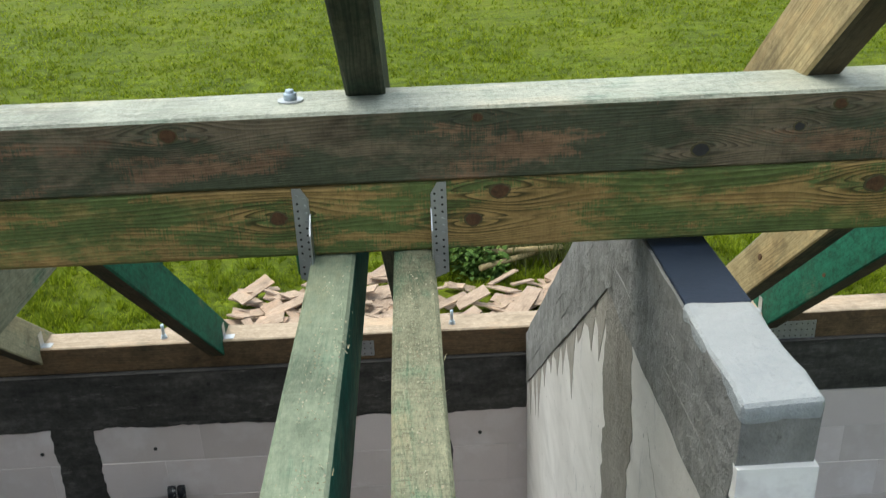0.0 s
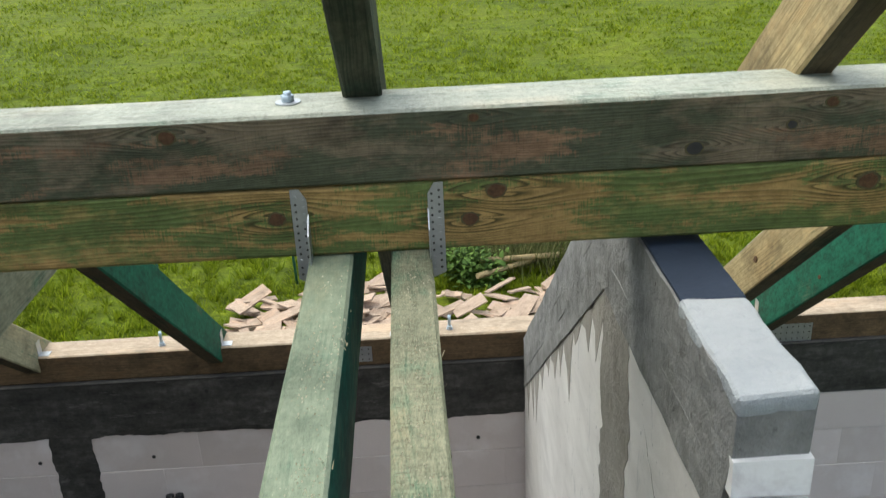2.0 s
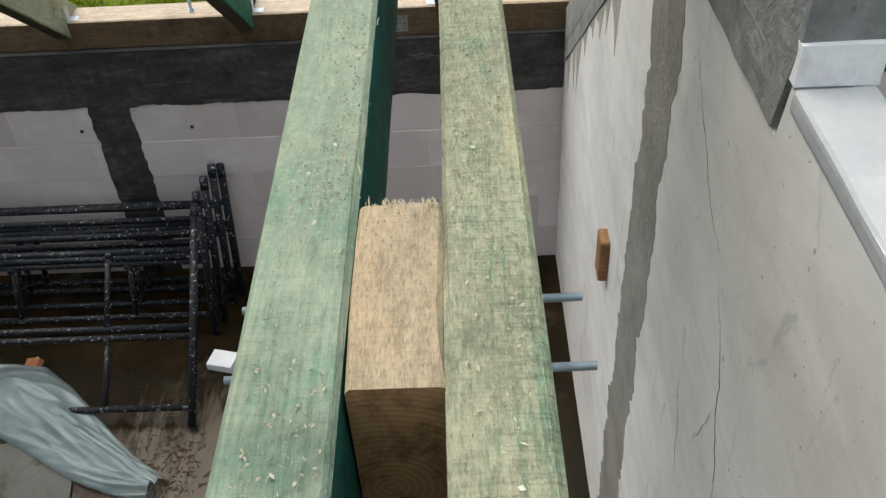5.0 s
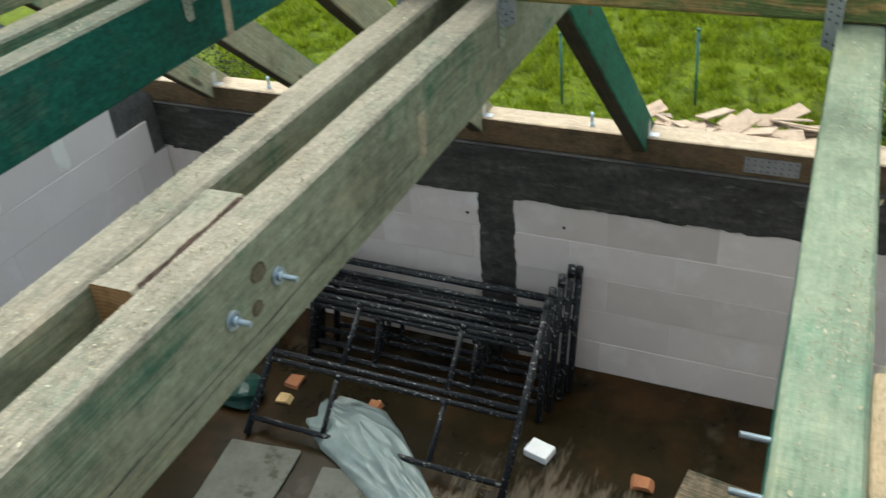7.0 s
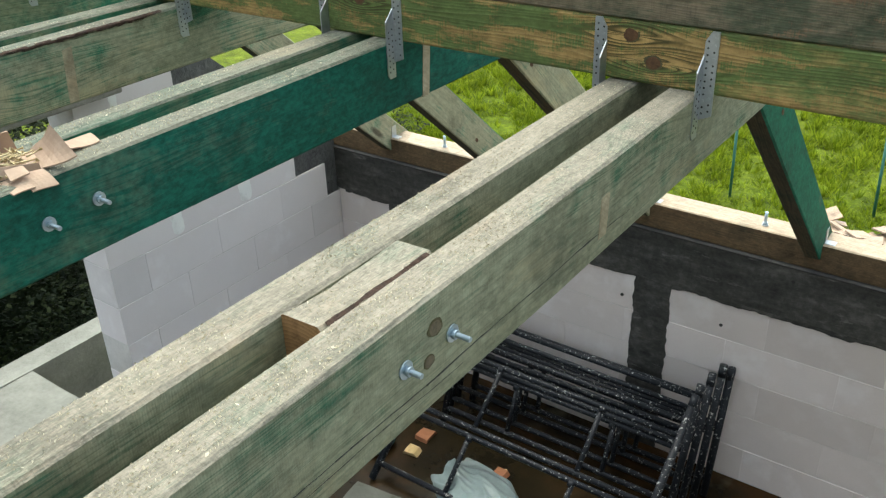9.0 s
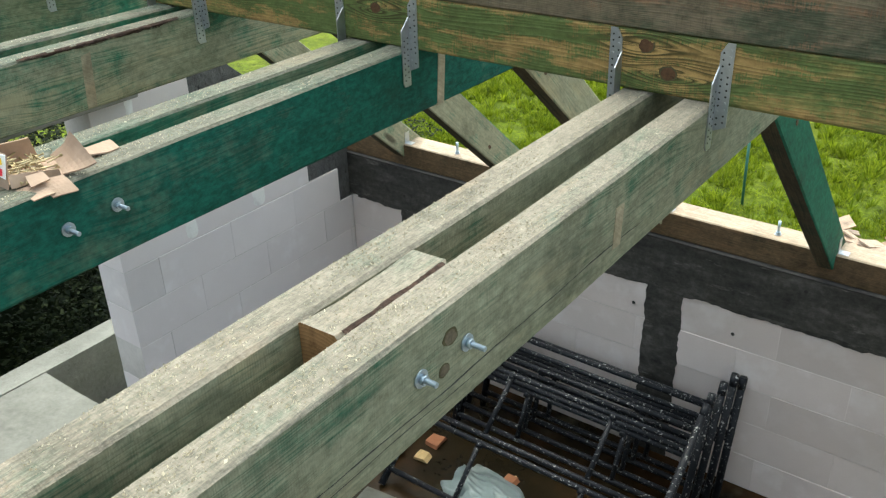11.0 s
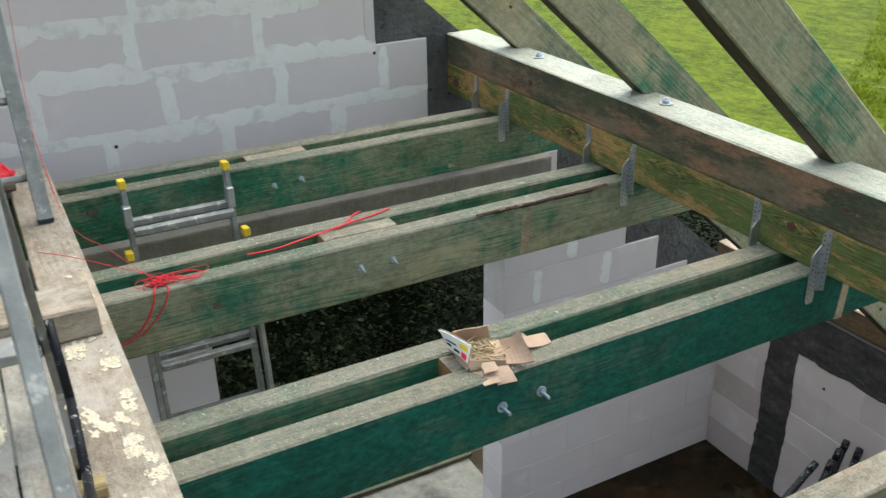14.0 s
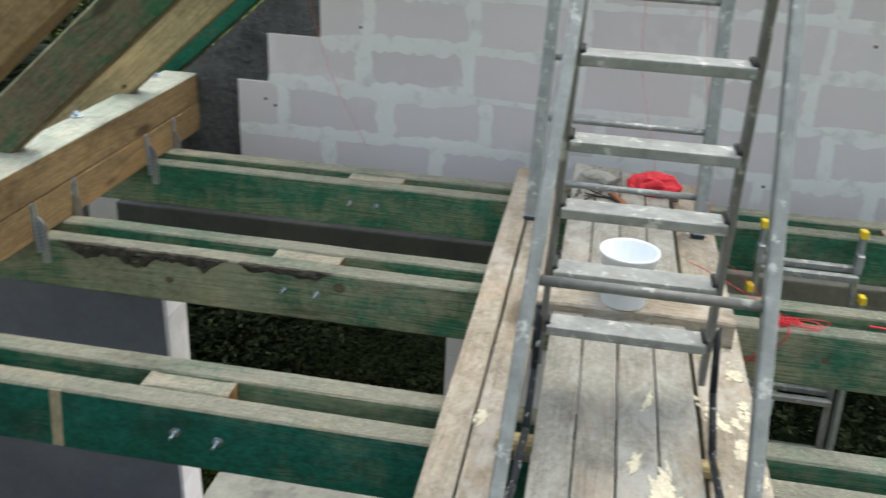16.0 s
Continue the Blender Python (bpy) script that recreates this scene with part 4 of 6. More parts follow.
# ---- paired tie boards ----
for k, x in enumerate(TIES):
    tie = thing("ceiling_tie", "pair of sawn tie boards, green stained, bolted round timber spacers", "tie beam", "ceiling ties", at=(Matrix.Translation((x, 0.5, 0)) @ pose(0, 0, 0, 0, 0, 0.55) @ Matrix.Translation((-x, -0.5, 0))) if k == 0 else None)
    y1 = FACE + 0.75
    L = y1 - mirror_y(y1)
    for j, xc in enumerate((x - 0.04, x - 0.20)):
        side = [M_OLIVE, M_OLIVE, M_TEAL, M_MOSS, M_GREEN][k] if j == 0 else (M_TEAL if k == 0 else M_GREEN)
        if k == 1:
            side = M_OLIVE
        if k == 2:
            side = M_TEAL if j == 0 else M_GREEN
        top = (M_TOPG if j == 1 else M_TOPC) if k == 0 else M_TOPB if k == 1 else M_TOP
        wide = 0.08 if k else (0.084, 0.090)[j]
        xm = xc if k else (x - 0.0385, x - 0.205)[j]
        part("tie_board", beam(L, wide, 0.205, 100 + 7 * k + j, 24, cut0=0.17, cut1=0.17), [side, top, M_END], tie, at=pose(xm, mirror_y(y1), TOP, 0, 0, 90))
        if k == 0 and j == 0:
            me = tie.children[-1].data
            me.materials.append(M_TEAL)
            for f in me.polygons:
                if f.material_index == 0 and f.normal.y > 0.5:
                    f.material_index = 3
    near = [(0.40, 0.625), (0.485, 0.755), (0.47, 0.73), (0.48, 0.75), (0.49, 0.75)][k]
    far = [(-1.80, -1.54), (-1.95, -1.69), (-1.985, -1.72), (-1.92, -1.66), (-1.88, -1.62)][k]
    for ya, yb in (near, far):
        part("spacer_block", beam(yb - ya, 0.076 if k else 0.080, 0.20, 150 + k, 6, bev=0.004, wob=0.002, wane=0.005 if k else 0.0), [M_BLOCK if k == 0 else M_OLIVE, M_BLOCK if k == 0 else M_TOPB, M_END], tie, "sawn timber spacer with orange end grain", at=pose(x - 0.12, ya, TOP - 0.002, 0, 0, 90))
        mid = ((0.488, 0.585) if k == 0 else (0.57, 0.69)) if ya > MID else (-1.72, -1.845)
        for yb2 in mid:
            r = random.Random(int(yb2 * 1000) + k)
            out, back = x + (0.030 if k else 0.054) + r.uniform(0, 0.010), x - 0.24 - 0.03 - r.uniform(0, 0.02)
            bz = TOP - 0.093 + r.uniform(-0.006, 0.006)
            bm = bmesh.new()
            rr = 0.0046 if k else 0.0041
            tube(bm, (back, yb2, bz), (out, yb2, bz), rr, 10)
            for q in range(30):
                tube(bm, (out - 0.0019 * q - 0.0008, yb2, bz), (out - 0.0019 * q - 0.0016, yb2, bz), rr + 0.0004, 8)
            rod = part("bolt", bm, M_BOLT, tie, "threaded zinc rod")
            if k:
                for side in (0, 1):
                    xf = x if side == 0 else x - 0.24
                    sg = 1 if side == 0 else -1
                    bm = bmesh.new()
                    tube(bm, (xf + sg * 0.0005, yb2, bz), (xf + sg * 0.0035, yb2, bz), 0.0155 if k < 3 else 0.0115, 18)
                    part("washer", bm, M_BOLT, rod)
                    bm = bmesh.new()
                    tube(bm, (xf + sg * 0.0035, yb2, bz), (xf + sg * 0.0115, yb2, bz), 0.0088, 6)
                    part("nut", bm, M_BOLT, rod)

# ---- knots in the purlin faces, unstained batten marks on the ties ----
M_PALE = wood_material("unstained_wood", (0.46, 0.38, 0.26), (0.32, 0.26, 0.17), (0.3, 0.28, 0.2), 0.2, knots=False)
pur = [o for o in bpy.data.objects if o.name.startswith("purlin_beam")]


def knot(parent, x, y, z, r, axis, sg, mat=None):
    inv = parent.matrix_basis.inverted()
    for rad, d, m in ((r * 1.25, 0.0006, M_KRING), (r, 0.0012, mat or M_KNOT)):
        bm = bmesh.new()
        p = Vector((x, y, z))
        n = Vector((1, 0, 0)) if axis == "x" else Vector((0, 1, 0))
        tube(bm, p - n * sg * 0.003, p + n * sg * d, rad, 14)
        for v in bm.verts:
            o = v.co - p
            k = 1.0 + 0.2 * noise.noise((math.atan2(o.z, o.x + o.y) * 1.3, x * 40, y * 40)) + 0.15 * noise.noise((o * 220))
            for i in range(3):
                if abs(n[i]) < 0.5:
                    v.co[i] = p[i] + o[i] * k
            v.co.z = z + (v.co.z - z) * 0.8
        part("knot", bm, m, parent, at=inv)


for x, z, r in LOW_KNOTS:
    knot(pur[1], x, FACE, z, r, "y", -1)
for x, z, r in UP_KNOTS:
    knot(pur[0], x, FACE, z, r, "y", -1, M_HOLE if x in (0.607, 0.80) else None)
ties_ = [o for o in bpy.data.objects if o.name.startswith("ceiling_tie")]
for k, y, z, r in ((1, 0.648, 2.539, 0.017), (1, 0.63, 2.487, 0.013), (3, 0.884, 2.506, 0.022), (3, 1.054, 2.504, 0.02), (3, 0.079, 2.503, 0.013), (4, -0.148, 2.538, 0.018), (3, -1.635, 2.545, 0.020), (3, -2.3, 2.49, 0.014)):
    knot(ties_[k], TIES[k], y, z, r * 0.9, "x", 1, M_KNOT_T)
for k, y, za, zb in ((1, 1.226, 2.44, 2.53), (2, 1.85, 2.395, 2.598), (3, 1.233, 2.40, 2.59), (4, 1.42, 2.42, 2.59), (2, -2.21, 2.40, 2.596), (0, 1.3, 2.42, 2.55)):
    bm = cbox(TIES[k] - 0.002, TIES[k] + 0.0009, y - 0.017, y + 0.017, za, zb, 0)
    for v in bm.verts:
        v.co.y += (v.co.z - 2.5) * 0.08
    part("batten_mark", bm, M_PALE, ties_[k], "pale unstained stripe left by a stacking batten")

# long drying splits in the tie faces


def split(tie, xf, ya, yb, z, seed, w=0.0011):
    bm = bmesh.new()
    n = int((yb - ya) / 0.03)
    pts = [(xf, ya + (yb - ya) * k / n, z + 0.010 * noise.noise((k * 0.11, seed, 0)) + 0.003 * noise.noise((k * 0.9, seed, 4))) for k in range(n + 1)]
    for k in range(n):
        tube(bm, pts[k], pts[k + 1], w * min(1.0, 0.2 + 5 * min(k, n - k) / n) * (0.7 + 0.5 * noise.noise((k * 0.5, seed, 9))), 5)
    part("split", bm, M_HOLE, tie, "dark drying split along the grain")


split(ties_[1], TIES[1], -0.05, 1.35, TOP - 0.148, 1.7, 0.0014)
split(ties_[1], TIES[1], 0.30, 0.72, TOP - 0.166, 4.1, 0.0009)
split(ties_[2], TIES[2], -0.3, 0.5, TOP - 0.12, 6.3, 0.0009)
split(ties_[3], TIES[3], 0.1, 1.2, TOP - 0.14, 8.8, 0.0010)
split(ties_[4], TIES[4], -0.2, 0.9, TOP - 0.10, 9.4, 0.0010)

# ---- walkway over the ties ----
for ya, yb, z in ((-0.41, -0.255, 2.645), (-1.11, -1.02, 2.645), (-1.012, -0.905, 2.645)):
    solid("side_board", beam(5.2, yb - ya, 0.043, int(ya * 100) + 500, 14, bev=0.004), [M_BOARD, M_BOARD, M_END], "rough board lying along the walkway, splashed with dried foam", "board", "walkway side boards", at=pose(-3.95, (ya + yb) / 2, z))
solid("cross_board", beam(0.67, 0.17, 0.0885, 733, 6), [M_BOARD, M_BOARD, M_END], "worn brown board lying across the walkway planks", "board", at=pose(-2.535, -0.955, 2.7345, 0, 0, 90))
for xa, tone in ((-2.66, M_RAFT), (-1.80, M_RAFT), (-3.72, M_BOARD), (-0.75, M_BOARD)):
    solid("cross_batten", beam(0.66 if xa == -2.66 else 0.56, 0.10 if xa == -2.66 else 0.05, 0.03, int(xa * 50) + 700, 4), [tone, tone, M_END], "raw timber batten under the walkway planks", "batten", "walkway battens", at=pose(xa, -0.945, 2.6765, 0, 0, 90))
for q in range(4):
    ya = -0.85 + q * 0.1045
    solid("walkway_plank", beam(5.0 - 0.05 * (q % 3), 0.099, 0.026, 520 + q, 16, bev=0.003, wob=0.003), [M_PLANK, M_PLANK, M_PLANK], "worn grey walkway plank with pale smears", "plank", "walkway planks", at=pose(-3.93 + 0.03 * (q % 3), ya + 0.05, 2.704))

M_FOAM = plain_material("dried_foam", (0.52, 0.46, 0.33), (0.78, 0.73, 0.58), 30.0, 0.95, fine=120.0, bump=0.6, dist=0.006)


def splash(cx, cy, z, rx, ry, seed, label, mat):
    """A thin ragged crust, broken up at its rim."""
    r = random.Random(seed)
    bm = bmesh.new()
    n = 22 if rx > 0.02 else 12
    verts, off = {}, r.uniform(0, 90)

    def vert(i, j):
        if (i, j) not in verts:
            u, v = 3.0 * (i / n - 0.5), 3.0 * (j / n - 0.5)
            verts[i, j] = bm.verts.new((rx * (u + r.uniform(-0.05, 0.05)), ry * (v + r.uniform(-0.05, 0.05)), 0.0022 + 0.0022 * noise.noise((u * 4, v * 4, off))))
        return verts[i, j]
    for i in range(n):
        for j in range(n):
            u, v = 3.0 * ((i + 0.5) / n - 0.5), 3.0 * ((j + 0.5) / n - 0.5)
            if 1.0 - u * u - v * v + 1.3 * noise.noise((u * 1.6, v * 1.6, off)) + 0.8 * noise.noise((u * 4.5, v * 4.5, off + 7)) > 0.25:
                bm.faces.new((vert(i, j), vert(i + 1, j), vert(i + 1, j + 1), vert(i, j + 1)))
    if not bm.faces:
        bm.faces.new((vert(5, 5), vert(6, 5), vert(6, 6), vert(5, 6)))
    rim = [e for e in bm.edges if e.is_boundary]
    low = bmesh.ops.extrude_edge_only(bm, edges=rim)["geom"]
    for v in low:
        if isinstance(v, bmesh.types.BMVert):
            v.co.z = -0.001
    return solid("foam_splash", bm, mat, label, "foam", "foam splashes", at=pose(cx, cy, z, 0, 0, r.uniform(-20, 20)))


rng = random.Random(77)
for cx0, n_, ex in ((-2.45, 16, 0.12), (-2.15, 12, 0.07), (-1.93, 14, 0.08), (-1.70, 18, 0.10), (-1.40, 10, 0.10), (-2.9, 6, 0.2)):
    for k in range(n_):
        big = rng.random() < 0.35
        w_ = rng.uniform(0.016, 0.028) if big else rng.uniform(0.005, 0.012)
        splash(cx0 + rng.gauss(0, ex), -0.270 - abs(rng.gauss(0, 0.035)), 2.6455, w_, w_ * rng.uniform(0.5, 0.8), rng.randrange(9999), "cream crust of dried foam on the side board", M_FOAM)
for cx, cy, a, b in ((-1.60, -0.52, 0.13, 0.04), (-1.48, -0.54, 0.08, 0.03), (-1.72, -0.60, 0.05, 0.016), (-2.0, -0.56, 0.05, 0.012), (-2.05, -0.37, 0.07, 0.035), (-2.4, -0.355, 0.05, 0.03), (-1.9, -1.0, 0.04, 0.02)):
    splash(cx, cy, 2.7045 if -0.85 < cy < -0.43 else 2.6455, a, b, int(cx * 997) + 3000, "cream crust of dried foam on the walkway", M_FOAM)

# ---- galvanised connectors on both purlins ----


def connector(x, y, sx, sy, z=TOP):
    """A twisted strap: upper leaf on the beam face, lower leaf down the side of the tie board. sx: outward along X, sy: +1 beam lies towards +Y."""
    hanger = thing("joist_connector", "perforated galvanised strap nailed to purlin and tie", "connector", "galvanised connectors")
    t = 0.003
    ya, yb = sorted((y - sy * 0.0005, y - sy * (0.0005 + t)))
    bm = bmesh.new()
    xa, xb = sorted((x + sx * 0.002, x + sx * 0.034))
    near_, far_ = (xa, xb) if sx > 0 else (xb, xa)
    w = [(near_, z - 0.062), (far_, z - 0.048), (far_, z + 0.150), (far_ - sx * 0.018, z + 0.150), (near_, z + 0.126)]
    a = [bm.verts.new((p, ya, q)) for p, q in w]
    b = [bm.verts.new((p, yb, q)) for p, q in w]
    bm.faces.new(a)
    bm.faces.new(b[::-1])
    for k in range(len(w)):
        bm.faces.new((a[k], b[k], b[(k + 1) % len(w)], a[(k + 1) % len(w)]))
    bmesh.ops.recalc_face_normals(bm, faces=bm.faces)
    part("upper_leaf", bm, M_ZINC, hanger)
    bm = bmesh.new()
    xs = sorted((x + sx * 0.0006, x + sx * (0.0006 + t)))
    out = [(y - sy * 0.001, z + 0.095), (y - sy * 0.001, z - 0.105), (y - sy * 0.028, z - 0.105), (y - sy * 0.036, z - 0.092), (y - sy * 0.036, z + 0.060)]
    a = [bm.verts.new((xs[0], p, q)) for p, q in out]
    b = [bm.verts.new((xs[1], p, q)) for p, q in out]
    bm.faces.new(a)
    bm.faces.new(b[::-1])
    for k in range(5):
        bm.faces.new((a[k], b[k], b[(k + 1) % 5], a[(k + 1) % 5]))
    bmesh.ops.recalc_face_normals(bm, faces=bm.faces)
    part("lower_leaf", bm, M_ZINC, hanger)
    for row in range(8):
        for col in range(2):
            bm = bmesh.new()
            py, pz, px = y - sy * (0.011 + 0.015 * col), z + 0.036 - row * 0.0165 - 0.006 * col, x + sx * 0.0036
            tube(bm, (px, py, pz), (px + sx * 0.0004, py, pz), 0.0026, 8)
            part("nail_hole", bm, M_HOLE, hanger)
    r = random.Random(int(x * 1000))
    for row in range(12):
        for col in range(2):
            bm = bmesh.new()
            px, pz = x + sx * (0.010 + 0.015 * col), z - 0.044 + row * 0.0155 + 0.007 * col
            nail = r.random() < 0.3
            tube(bm, (px, y - sy * 0.0036, pz), (px, y - sy * (0.0062 if nail else 0.0040), pz), 0.0034 if nail else 0.0026, 8)
            part("nail" if nail else "nail_hole", bm, M_ZINC if nail else M_HOLE, hanger)
    return hanger


for x in [0.066] + TIES[1:]:
    connector(x, FACE, 1, 1)
    connector(x - 0.24, FACE, -1, 1)
for x in TIES[2:]:
    connector(x, mirror_y(FACE), 1, -1)
    connector(x - 0.24, mirror_y(FACE), -1, -1)


def anchor(x, y, z, big=True):
    """Washer, nut and stub of an anchor bolt on a timber's top."""
    a = thing("anchor_bolt", "zinc anchor bolt with nut and wide washer", "bolt", "anchor bolts")
    bm = bmesh.new()
    tube(bm, (x, y, z + 0.0002), (x, y, z + 0.004), 0.026 if big else 0.017, 20)
    part("washer", bm, M_ZINC, a)
    bm = bmesh.new()
    tube(bm, (x, y, z + 0.004), (x, y, z + 0.017), 0.0135, 6)
    part("nut", bm, M_BOLT, a)
    bm = bmesh.new()
    tube(bm, (x, y, z + 0.004), (x, y, z + (0.024 if big else 0.075)), 0.008, 10)
    part("stud", bm, M_BOLT, a)


for x in (-0.205, -1.45, -2.65, -3.49):
    anchor(x, 1.80, TOP + 0.301)
for x in (-4.02, -3.29, -2.4):
    anchor(x, -2.97, TOP + 0.301)
for x in (-1.29, 0.156, -2.65, 1.4, -3.3):
    anchor(x, 3.98, 1.161, False)


def angle_bracket(x, y, z, s):
    """Angle bracket between rafter side and wall plate."""
    a = thing("angle_bracket", "small bright angle bracket at a rafter foot", "bracket", "rafter foot brackets")
    bm = cbox(min(x, x + s * 0.05), max(x, x + s * 0.05), y - 0.022, y + 0.022, z + 0.0005, z + 0.0035, 0)
    part("base_leaf", bm, M_ZINC, a)
    bm = cbox(min(x, x + s * 0.003), max(x, x + s * 0.003), y - 0.022, y + 0.022, z + 0.0005, z + 0.075, 0)
    part("upright_leaf", bm, M_ZINC, a)


for x in RX[:7]:
    angle_bracket(x + 0.0405, 3.955, 1.161, 1)
    angle_bracket(x - 0.0405, 3.955, 1.161, -1)


def nail_plate(xa, xb, za, zb, y):
    p = thing("nail_plate", "perforated galvanised plate on the wall plate's joint", "metal plate", "nail plates")
    part("plate", cbox(xa, xb, y - 0.003, y - 0.0005, za, zb, 0), M_ZINC, p)
    n = 8
    for k in range(n):
        for j in range(3):
            bm = bmesh.new()
            px, pz = xa + (xb - xa) * (k + 0.5) / n, za + (zb - za) * (j + 0.5) / 3
            tube(bm, (px, y - 0.0032, pz), (px, y - 0.0036, pz), 0.004, 6)
            part("hole", bm, M_HOLE, p)


nail_plate(-0.50, -0.24, 1.035, 1.12, 3.92)
nail_plate(1.76, 1.99, 1.01, 1.11, 3.92)

# ---- concrete columns and stains in the knee wall ----
north = bpy.data.objects["wall_north"]
for xa, xb in ((-1.935, -1.715), (-3.72, -3.48), (-0.10, 0.125)):
    bm = bmesh.new()
    prism(bm, ragged(xa, xb, FLOOR, 0.72, 0.02, 0.022, xa), -KNEE - 0.10, -KNEE + 0.0038)
    for v in bm.verts:
        v.co = Vector((v.co.y, -v.co.x, v.co.z))
    bmesh.ops.recalc_face_normals(bm, faces=bm.faces)
    part("cast_column", bm, M_RING, north, "dark cast concrete column between the blocks")

# ---- scaffold frames leaning on the knee wall ----


def scaffold_frame(x0, x1, y0, z0, y1, z1, seed, label, low=False):
    fr = thing("scaffold_frame", label, "scaffold frame", "stacked scaffold frames")
    r = random.Random(seed)
    a, b = Vector((0, y0, z0)), Vector((0, y1, z1))
    L = (b - a).length
    up = (b - a) / L

    def at(u, v):
        return Vector((u, 0, 0)) + a + up * v
    R = 0.019
    for u in (x0, x1):
        bm = bmesh.new()
        tube(bm, at(u, 0.0), at(u, L), R + 0.003, 10)
        tube(bm, at(u, L - 0.07), at(u, L - 0.01), R + 0.0045, 10)
        part("post", bm, M_BLACK, fr)
    bays = ((0.13, 0.52), (0.56, 0.72)) if low else ((0.092, 0.404), (0.445, 0.79))
    for v in bays[0] + bays[1]:
        bm = bmesh.new()
        tube(bm, at(x0, v * L), at(x1, v * L), R - 0.002, 10)
        part("rail", bm, M_BLACK, fr)
    for f in (0.30, 0.72):
        u = x0 + (x1 - x0) * f
        for va, vb in ((a_ * L, b_ * L) for a_, b_ in (bays[:1] if low else bays)):
            bm = bmesh.new()
            tube(bm, at(u, va), at(u + r.uniform(-0.01, 0.01), vb), R - 0.003, 8)
            tube(bm, at(u, vb - 0.03), at(u, vb), R + 0.003, 8)
            part("strut", bm, M_BLACK, fr)
    return fr


scaffold_frame(-2.98, -1.40, 2.70, FLOOR + 0.018, 3.58, 0.285, 1, "black painted tubular scaffold frame leaning on others, spattered with mortar")
scaffold_frame(-2.93, -1.405, 3.36, FLOOR + 0.018, 3.66, 0.30, 2, "black painted tubular scaffold frame propped against the knee wall", True)
scaffold_frame(-2.95, -1.375, 3.46, FLOOR + 0.018, 3.74, 0.34, 3, "black painted tubular scaffold frame propped against the knee wall", True)
scaffold_frame(-2.97, -1.345, 3.58, FLOOR + 0.018, 3.82, 0.36, 4, "black painted tubular scaffold frame propped against the knee wall", True)
scaffold_frame(-2.90, -1.31, 3.66, FLOOR + 0.018, 3.86, 0.33, 5, "black painted tubular scaffold frame propped against the knee wall", True)

# ---- clutter on the floor ----
bm = cbox(-0.072, 0.072, -0.056, 0.056, 0, 0.05, 0.008, 2)
solid("foam_block", bm, M_WHITE, "small white foam block lying on the wet floor", "foam block", at=pose(-1.32, 3.13, FLOOR + 0.0005, 0, 0, -14))
M_TILE = plain_material("grey_sheet", (0.050, 0.053, 0.043), (0.105, 0.107, 0.092), 5.0, 0.5, fine=30.0, spots=((0.035, 0.034, 0.022), 7.0, 0.58, 0.68), spec=0.2)
for x, y, w, l, rz in ((-2.78, 2.30, 0.44, 0.74, 7), (-2.14, 2.32, 0.46, 0.70, 9), (-1.62, 2.06, 0.34, 0.52, 12)):
    bm = cbox(-w / 2, w / 2, -l / 2, l / 2, 0, 0.012, 0.003)
    rough(bm, 4, 0.010, w * 40, 7.0)
    for v in bm.verts:
        v.co.z = 0.0 if v.co.z < 0.006 else 0.011
    solid("grey_sheet", bm, M_TILE, "flat grey sheet with a broken edge on the floor", "sheet", "grey sheets on the floor", at=pose(x, y, FLOOR + 0.004, 0, 0, rz))
bm = cbox(-0.2, 0.2, -0.12, 0.12, 0, 0.03, 0.004)
solid("dark_board", bm, M_WETWOOD, "dark wet board lying on the floor", "board", at=pose(-0.35, 3.12, FLOOR + 0.001, 0, 0, -8))
for x, y, m, sc in ((-2.93, 3.04, M_CHIP, 0.05), (-2.37, 3.17, M_CLAY, 0.05), (-0.74, 3.1, M_CLAY, 0.06), (-2.95, 3.2, M_CLAY, 0.06), (-2.36, 3.19, M_CHIP, 0.03), (-0.9, 2.7, M_CHIP, 0.03), (-1.1, 2.45, M_CHIP, 0.025), (-1.6, 2.35, M_CHIP, 0.03)):
    r = random.Random(int(x * 1000 + y * 10))
    bm = bmesh.new()
    prism(bm, [(-sc, 0), (-sc * 0.6, sc * 0.5), (sc * 0.8, sc * 0.4), (sc, 0)], -sc * 0.8, sc * 0.7)
    rough(bm, 1, sc * 0.25, x)
    solid("rubble_piece", bm, m, "orange sherd or offcut lying on the wet floor", "rubble", "rubble on the floor", at=pose(x, y, FLOOR + 0.003, 0, 0, r.uniform(0, 180)))
bm = bmesh.new()
bmesh.ops.create_icosphere(bm, subdivisions=3, radius=0.13)
for v in bm.verts:
    v.co = Vector((v.co.x * 1.2, v.co.y, max(v.co.z * 0.6, -0.03) + 0.03)) + noise.noise_vector(v.co * 9) * 0.035
solid("green_bag", bm, M_BAG, "crumpled dark green plastic bag on the floor", "bag", at=pose(-3.2, 2.97, FLOOR + 0.02))


rng = random.Random(19)
vs, fs = [], []
for _ in range(420):
    x, y = -1.50 + rng.gauss(0, 0.16), 2.48 + rng.gauss(0, 0.16)
    a, l, w = rng.uniform(0, 6.28), rng.uniform(0.004, 0.016), rng.uniform(0.0015, 0.004)
    c, d, n, z = math.cos(a), math.sin(a), len(vs), FLOOR + 0.002
    vs += [(x - c * l - d * w, y - d * l + c * w, z), (x - c * l + d * w, y - d * l - c * w, z + 0.002), (x + c * l + d * w, y + d * l - c * w, z + 0.004), (x + c * l - d * w, y + d * l + c * w, z + 0.001)]
    fs.append((n, n + 1, n + 2, n + 3))
me = bpy.data.meshes.new("wood_chips")
me.from_pydata(vs, [], fs)
